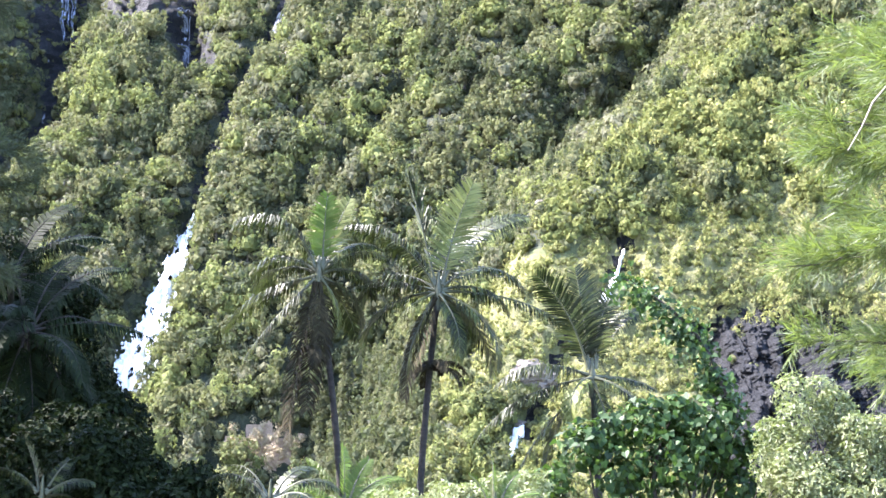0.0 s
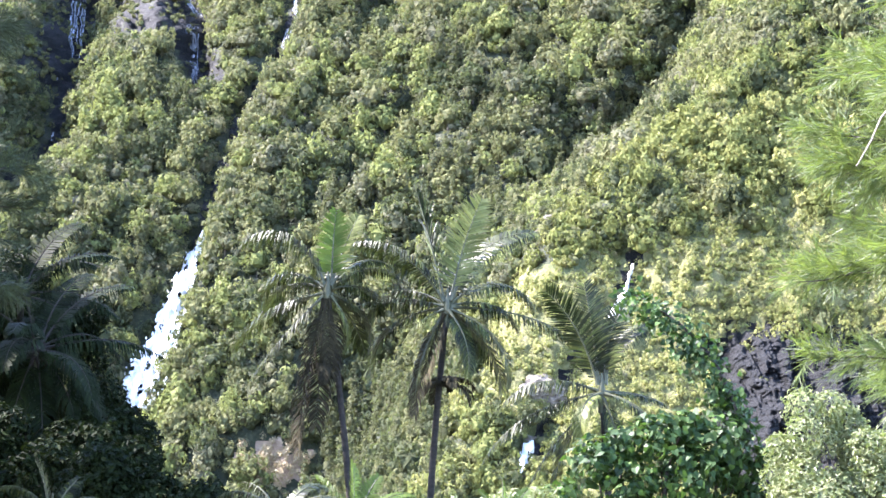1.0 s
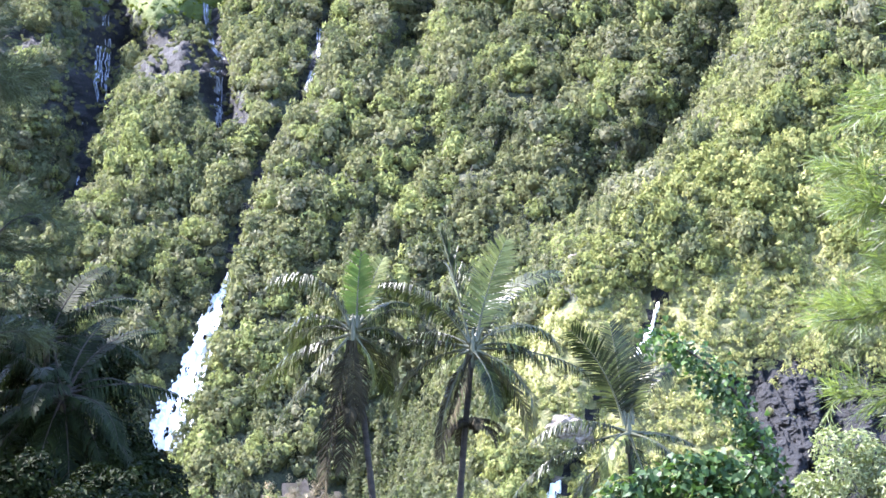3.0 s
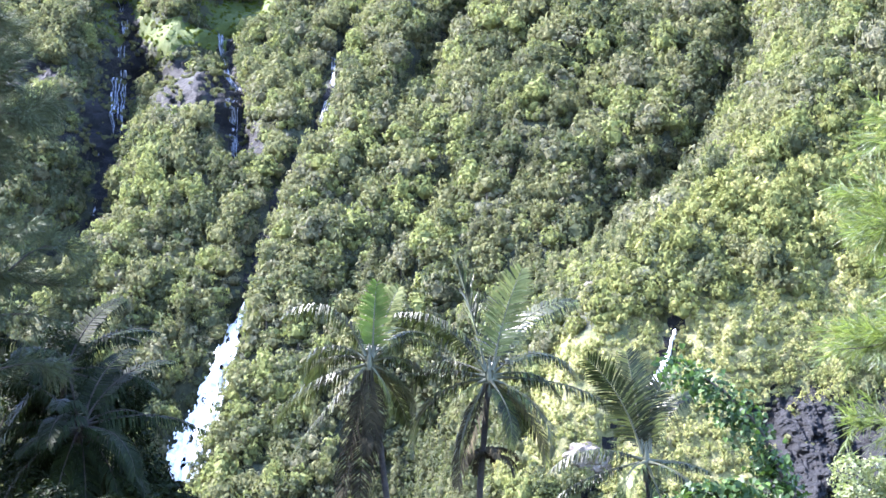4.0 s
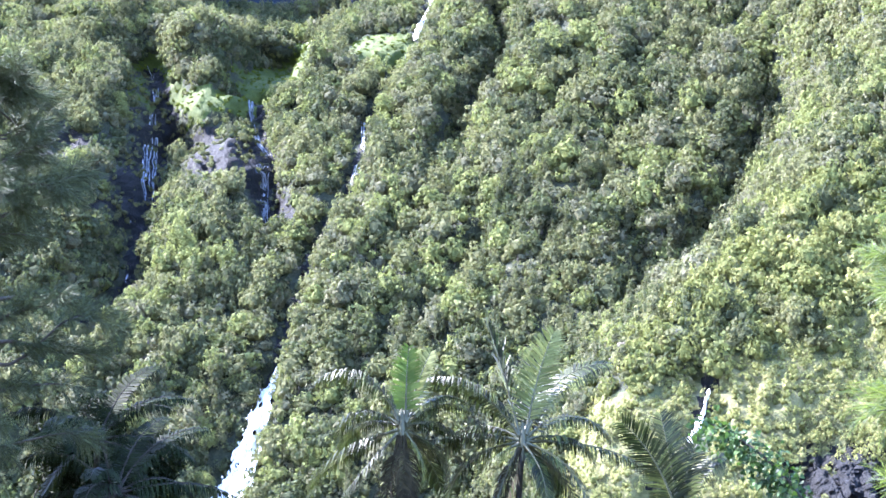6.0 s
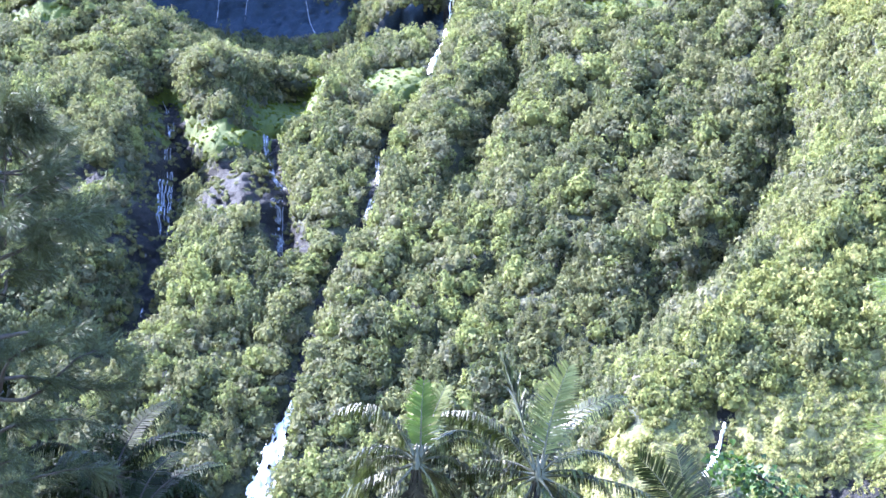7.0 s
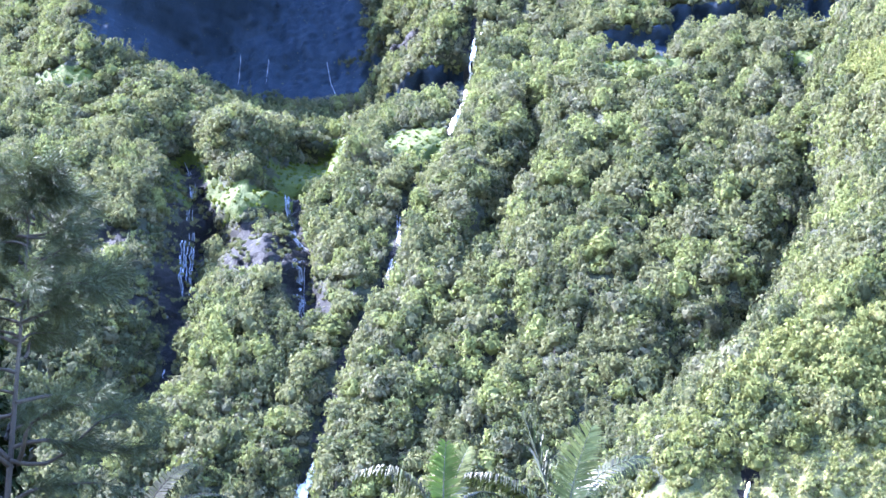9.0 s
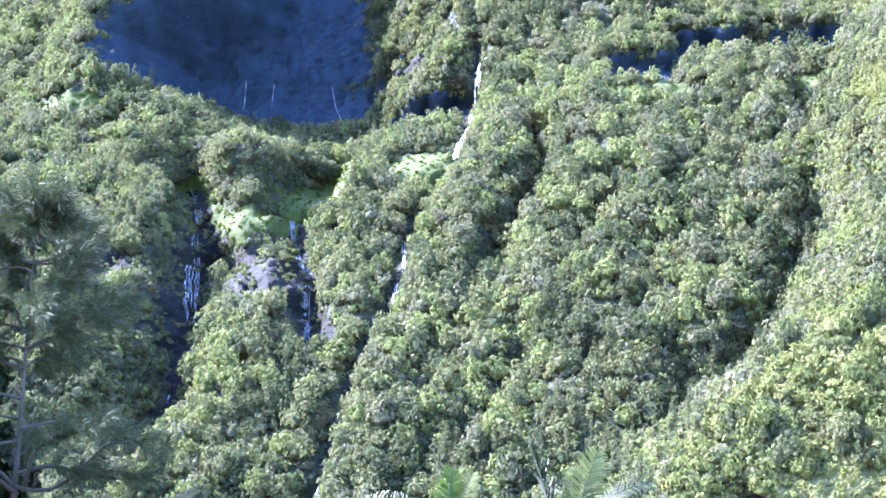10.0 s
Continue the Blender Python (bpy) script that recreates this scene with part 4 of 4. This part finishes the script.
# ---- trees near the roadside ----
def heart_leaf(size):
    """A heart-shaped leaf folded along its midrib, lying in the xy plane with its tip towards +y."""
    v = np.array([(0, 0, 0), (-0.34, -0.12, 0.05), (-0.46, 0.22, 0.07), (0, 0.86, -0.08), (0.46, 0.22, 0.07), (0.34, -0.12, 0.05)]) * size
    return v, np.array([(0, 3, 2, 1), (0, 5, 4, 3)])


def turned(rng, normal):
    """A rotation whose z axis is the normal, spun at random but with its y axis hanging."""
    z = unit(np.asarray(normal, float))
    y = np.array([0, 0, -1.0]) + rng.normal(size=3) * 0.6
    y = unit(y - z * np.dot(y, z))
    return np.stack([np.cross(y, z), y, z], 1)


def crown_places(rng, blobs, n, up=0.3, depth=(0.72, 1.06)):
    b = np.array(blobs, float)
    pick = rng.choice(len(b), n, p=b[:, 3] ** 2 / np.sum(b[:, 3] ** 2))
    d = unit(rng.normal(size=(n, 3)) + np.array([0, 0, up]))
    lump = 1 + 0.16 * np.sin(d[:, 0] * 9 + pick) * np.sin(d[:, 2] * 8 + 2 * pick)
    return b[pick, :3] + d * (b[pick, 3] * rng.uniform(depth[0], depth[1], n) * lump)[:, None], d


def limbs(rng, root, foot, blobs, r, fork=0.55, mat=None):
    """Trunk and limbs that reach into the lobes of the crown."""
    b = np.array(blobs, float)
    mid = b[:, :3].mean(0)
    crotch = np.array(foot) + (mid - np.array(foot)) * fork
    t = np.linspace(0, 1, 9)[:, None]
    v, q = tube(np.array(foot) + (crotch - np.array(foot)) * t + 0.12 * np.sin(t * 5) * np.array([[1, 0.5, 0]]), r * (1.3 - 0.5 * t[:, 0]), 8)
    part("trunk", mesh_of("trunk", v - np.array(foot), q, [mat or BARK]), root)
    for c in b:
        bow = rng.normal(size=3) * 0.12 * np.linalg.norm(c[:3] - crotch)
        v, q = tube(crotch + (c[:3] - crotch) * t + bow * np.sin(t * 3.14), r * 0.55 * (1 - 0.75 * t[:, 0]), 6)
        part("limb", mesh_of("limb", v - np.array(foot), q, [mat or BARK]), root)


def bushy_tree(name, foot, blobs, leaves, size, mat, seed, label, category="tree", slim=0.5, r=0.10, group=""):
    rng = np.random.RandomState(seed)
    root = new(name)
    root.location = foot
    limbs(rng, root, foot, blobs, r)
    at, d = crown_places(rng, blobs, leaves)
    normal = unit(d + rng.normal(size=d.shape) * 0.6 + np.array([0, 0, 0.3]))
    v, q = leaf_quads(rng, at, normal, size, slim)
    part("crown", mesh_of("crown", v - np.array(foot), q, [mat], None, None, False), root)
    return tagged(root, label, category, group)


def lobes(rng, centre, spread_xyz, n, r):
    c = np.array(centre) + rng.uniform(-1, 1, (n, 3)) * np.array(spread_xyz)
    return [(*p, r * rng.uniform(0.65, 1.2)) for p in c]


def casuarina(name, foot, top, reach, branches, seed, label, lo=0.15, bias=None, needle=0.25, lean=0.35, mat=None):
    """A feathery tree: straight trunk, rising limbs and drooping tufts of long needles."""
    rng = np.random.RandomState(seed)
    foot, top = np.array(foot), np.array(top)
    root = new(name)
    root.location = foot
    t = np.linspace(0, 1, 14)
    v, q = tube(t[:, None] * (top - foot), 0.16 * (1.05 - t), 8)
    part("trunk", mesh_of("trunk", v, q, [BARK]), root)
    NV, NQ, nb = [], [], 0
    for i in range(branches):
        f = lo + (1 - lo) * rng.uniform() ** 0.9
        az = rng.uniform(0, 6.283) if bias is None else radians(bias) + rng.normal() * 0.75
        ln = reach * (1.12 - f) ** 0.7 * rng.uniform(0.6, 1.1)
        p0 = (top - foot) * f
        out = np.array([math.cos(az), math.sin(az), lean + rng.uniform(-0.15, 0.3)])
        s = np.linspace(0, 1, 9)
        line = p0 + out * ln * s[:, None] + np.array([0, 0, -0.25 * ln])[None] * (s ** 2)[:, None] + 0.05 * ln * np.sin(s * 7 + i)[:, None] * rng.normal(size=3)
        v, q = tube(line, 0.032 * (1.08 - s) * (0.5 + 0.35 * ln), 5)
        part("limb", mesh_of("limb", v, q, [BARK]), root)
        for _ in range(int(16 + 15 * ln)):
            g = rng.uniform(0.22, 1.0)
            k = min(int(g * 8), 7)
            a = line[k] + (line[k + 1] - line[k]) * (g * 8 - k)
            d0 = unit(out + rng.normal(size=3) * 0.55 + np.array([0, 0, -0.1]))
            m = 26
            along = rng.uniform(0, 1, m)[:, None]
            b0 = a + d0 * along * 0.42
            way = unit(d0 + rng.normal(size=(m, 3)) * 0.38 + np.array([0, 0, -0.22]))
            L = needle * rng.uniform(0.6, 1.3, (m, 1))
            sd = unit(np.cross(way, rng.normal(size=(m, 3)))) * 0.005
            tip = b0 + unit(way + np.array([0, 0, -0.15])) * L
            NV.append(np.stack([b0 - sd, b0 + sd, tip + sd * 0.4, tip - sd * 0.4], 1).reshape(-1, 3))
            NQ.append(nb + 4 * np.arange(m)[:, None] + np.array([0, 1, 2, 3]))
            nb += 4 * m
    part("foliage", mesh_of("foliage", np.concatenate(NV), np.concatenate(NQ), [mat or NEEDLE], None, None, False), root)
    return tagged(root, label, "casuarina tree")


# x, y, z of the crown's middle, half width, half height, lobes and leaves
BUSHES = ((9.0, 36, 12.1, 0.45, 0.95, 12, 5200), (9.7, 36.3, 12.2, 0.7, 1.1, 16, 6500), (10.6, 36, 11.8, 0.7, 0.8, 15, 6500), (11.5, 36.4, 12.2, 0.7, 1.0, 15, 6500), (9.6, 35.5, 10.9, 0.9, 0.6, 14, 6000), (11.0, 35.5, 10.8, 0.9, 0.6, 14, 6000),
          (2.0, 34, 10.6, 0.75, 0.45, 9, 4500), (1.0, 34.5, 10.3, 0.6, 0.35, 8, 3600), (3.0, 34.5, 10.7, 0.6, 0.4, 8, 3600))


def build_near():
    rng = np.random.RandomState(7)
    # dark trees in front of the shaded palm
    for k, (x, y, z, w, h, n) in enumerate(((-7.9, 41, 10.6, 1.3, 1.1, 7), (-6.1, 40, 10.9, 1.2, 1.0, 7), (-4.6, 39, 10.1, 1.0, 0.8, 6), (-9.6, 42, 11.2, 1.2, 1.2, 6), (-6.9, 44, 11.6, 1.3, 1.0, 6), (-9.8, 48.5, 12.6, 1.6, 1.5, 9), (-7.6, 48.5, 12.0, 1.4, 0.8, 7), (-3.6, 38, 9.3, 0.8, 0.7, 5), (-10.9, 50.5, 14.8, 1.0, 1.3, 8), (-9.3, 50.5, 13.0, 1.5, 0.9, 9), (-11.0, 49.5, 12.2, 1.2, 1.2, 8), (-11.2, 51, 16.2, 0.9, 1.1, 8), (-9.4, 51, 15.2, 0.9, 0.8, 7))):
        bushy_tree("dark_tree", foot_of(x, y), lobes(rng, (x, y, z), (w, 0.8, h), n, 0.75), 5200, 0.19, SHADED_LEAF, 70 + k,
                   "dense broadleaf tree below the palms, shade put into its leaf colour", group="dark trees below the palms")
    # unseen tall trees, added left of the view to shade the dark ones
    rng = np.random.RandomState(27)
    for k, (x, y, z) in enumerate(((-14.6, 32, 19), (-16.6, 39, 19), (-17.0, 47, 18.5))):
        bushy_tree("dark_tree", foot_of(x, y), lobes(rng, (x, y, z), (2.0, 2.4, 4.4), 20, 1.6), 6000, 0.75, SHADED_LEAF, 80 + k,
                   "added tall tree out of view that shades the dark trees", r=0.3)
    # light bushes on the bank
    rng = np.random.RandomState(17)
    for k, (x, y, z, w, h, n, m) in enumerate(BUSHES):
        bushy_tree("bush", foot_of(x, y), lobes(rng, (x, y, z), (w, 0.6, h), n, 0.40), m, 0.12, FINE_LEAF, 90 + k,
                   "pale olive small-leaved bush in full sun on the bank", "bush", 0.36, 0.05, "light bushes on the bank")


build_near()


def vine_tree():
    rng = np.random.RandomState(31)
    foot = foot_of(6.9, 38.5)
    root = new("vine_covered_tree")
    root.location = foot
    blobs = [(4.2, 38.2, 11.1, 0.45), (4.9, 38, 11.9, 0.62), (5.5, 38.2, 12.3, 0.5), (6.3, 38, 12.5, 0.62), (6.9, 38.1, 12.75, 0.45), (7.6, 38, 12.35, 0.68), (8.2, 38.2, 11.9, 0.6), (7.0, 37.8, 11.6, 0.8),
             (5.8, 37.9, 11.3, 0.7), (8.5, 38.2, 11.0, 0.7), (8.75, 38.1, 12.15, 0.30), (8.3, 38.6, 12.8, 0.42), (7.9, 38.8, 13.4, 0.42)]
    limbs(rng, root, foot, blobs, 0.14)
    at, d = crown_places(rng, blobs, 3000, 0.3, (0.45, 1.12))
    normal = unit(d + rng.normal(size=d.shape) * 0.55 + np.array([0.1, -0.15, 0.35]))
    front = np.argsort(at[:, 1] - 0.4 * at[:, 2])[:270]
    shapes = [mesh_of("leaf", *heart_leaf(s), [VINE_LEAF], None, None, False) for s in (0.15, 0.18, 0.21, 0.24)]
    mask = np.ones(len(at), bool)
    mask[front] = False
    V, Q, base = [], [], 0
    for p, nrm in zip(at[mask], normal[mask]):
        v, q = heart_leaf(rng.uniform(0.14, 0.24))
        V.append(v @ turned(rng, nrm).T + p - np.array(foot))
        Q.append(q + base)
        base += 6
    vine = part("vine", mesh_of("vine", np.concatenate(V), np.concatenate(Q), [VINE_LEAF], None, None, False), root, "bright green heart-shaped vine leaves")
    for p, nrm in zip(at[front], normal[front]):
        leaf = part("leaf", shapes[rng.randint(4)], vine)
        leaf.matrix_basis = Matrix.Translation(p - np.array(foot)) @ Matrix(turned(rng, nrm).tolist()).to_4x4()
    # dead arching stem hung with leaves
    s = np.linspace(0, 1, 16)
    x, z = np.interp(s, (0, 0.2, 0.45, 0.75, 1), (5.75, 6.15, 6.9, 7.65, 8.35)), np.interp(s, (0, 0.2, 0.45, 0.75, 1), (15.95, 15.75, 15.2, 14.35, 12.7))
    line = np.stack([x, 39.6 - 1.3 * s, z], 1)
    v, q = tube(line, 0.02 + 0.03 * s, 6)
    part("stem", mesh_of("stem", v - np.array(foot), q, [BARK]), root, "dark bare arching stem")
    V, Q, base = [], [], 0
    for _ in range(800):
        f = rng.uniform() ** 0.8
        p = np.array([np.interp(f, s, line[:, c]) for c in range(3)]) + rng.normal(size=3) * np.array([0.22, 0.25, 0.24]) + np.array([-0.02, 0, -0.18])
        v, q = heart_leaf(rng.uniform(0.10, 0.19))
        V.append(v @ turned(rng, rng.normal(size=3) + np.array([0, -0.6, 0.5])).T + p - np.array(foot))
        Q.append(q + base)
        base += 6
    part("hanging_vine", mesh_of("hanging_vine", np.concatenate(V), np.concatenate(Q), [VINE_LEAF], None, None, False), root)
    tagged(root, "tree smothered in bright green heart-leaved vine beside a palm", "tree")


vine_tree()
casuarina("casuarina_tree", foot_of(-8.8, 30), (-8.6, 30, 21.2), 4.6, 60, 41, "feathery casuarina tree at the valley's edge, shade put into its needle colour", 0.60, mat=SHADED_NEEDLE)
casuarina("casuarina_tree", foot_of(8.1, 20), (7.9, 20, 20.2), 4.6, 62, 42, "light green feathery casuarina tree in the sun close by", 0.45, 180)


def bare_twig(name, points, r, label, parent_y=20.0):
    v, q = tube(points, np.linspace(r, r * 0.35, len(points)), 6)
    tagged(new(name, mesh_of(name, v, q, [TWIG])), label, "twig")


bare_twig("bare_twig", [(6.9, 19.6, 16.75), (6.45, 19.6, 16.62), (6.1, 19.6, 16.45), (5.85, 19.6, 16.15), (5.72, 19.6, 15.85), (5.55, 19.6, 15.55)], 0.022, "pale bare twig hanging from a casuarina")
bare_twig("bare_twig", [(6.75, 19.8, 16.9), (6.4, 19.8, 17.6), (6.1, 19.8, 18.3), (5.95, 19.8, 18.9)], 0.018, "pale bare twig hanging from a casuarina")
palm("small_palm", foot_of(-0.5, 41), (-0.5, 41, 10.1), [
    (100, 80, 40, 1.6, 60, 1.0), (10, 55, 70, 1.7, 20, 1.0), (175, 45, 80, 1.8, 20, 1.0), (30, 75, 30, 1.3, 50, 1.0), (160, 70, 50, 1.5, 30, 1.0), (350, 30, 80, 1.5, 10, 1.0)], 8,
    "small palm with upright light green fronds", 0.08, extra=3, mat=YOUNG)
palm("small_palm", foot_of(2.55, 33), (2.5, 33, 10.5), [
    (100, 85, 20, 0.9, 70, 1.0), (20, 75, 40, 0.8, 50, 1.0), (165, 70, 40, 0.8, 40, 1.0), (350, 50, 60, 0.9, 20, 1.0)], 9, "young palm with a bright green spear among bushes", 0.06, extra=3, mat=YOUNG)
palm("small_palm", foot_of(-7.3, 39), (-7.3, 39, 10.35), [
    (150, 75, 30, 1.2, 60, 1.0), (30, 65, 50, 1.2, 40, 1.0), (180, 50, 70, 1.3, 20, 1.0), (0, 40, 70, 1.2, 20, 1.0)], 10, "young palm with dark green fronds among dark trees", 0.06, extra=1)
palm("small_palm", foot_of(-1.9, 36), (-2.0, 36, 10.5), [
    (5, 45, 90, 1.5, 10, 1.0), (180, 50, 90, 1.4, 10, 1.0), (40, 60, 80, 1.3, 20, 1.0), (330, 30, 90, 1.3, 10, 1.0), (140, 60, 80, 1.3, 20, 1.0)], 11, "small drooping palm in half shade", 0.06, extra=3)
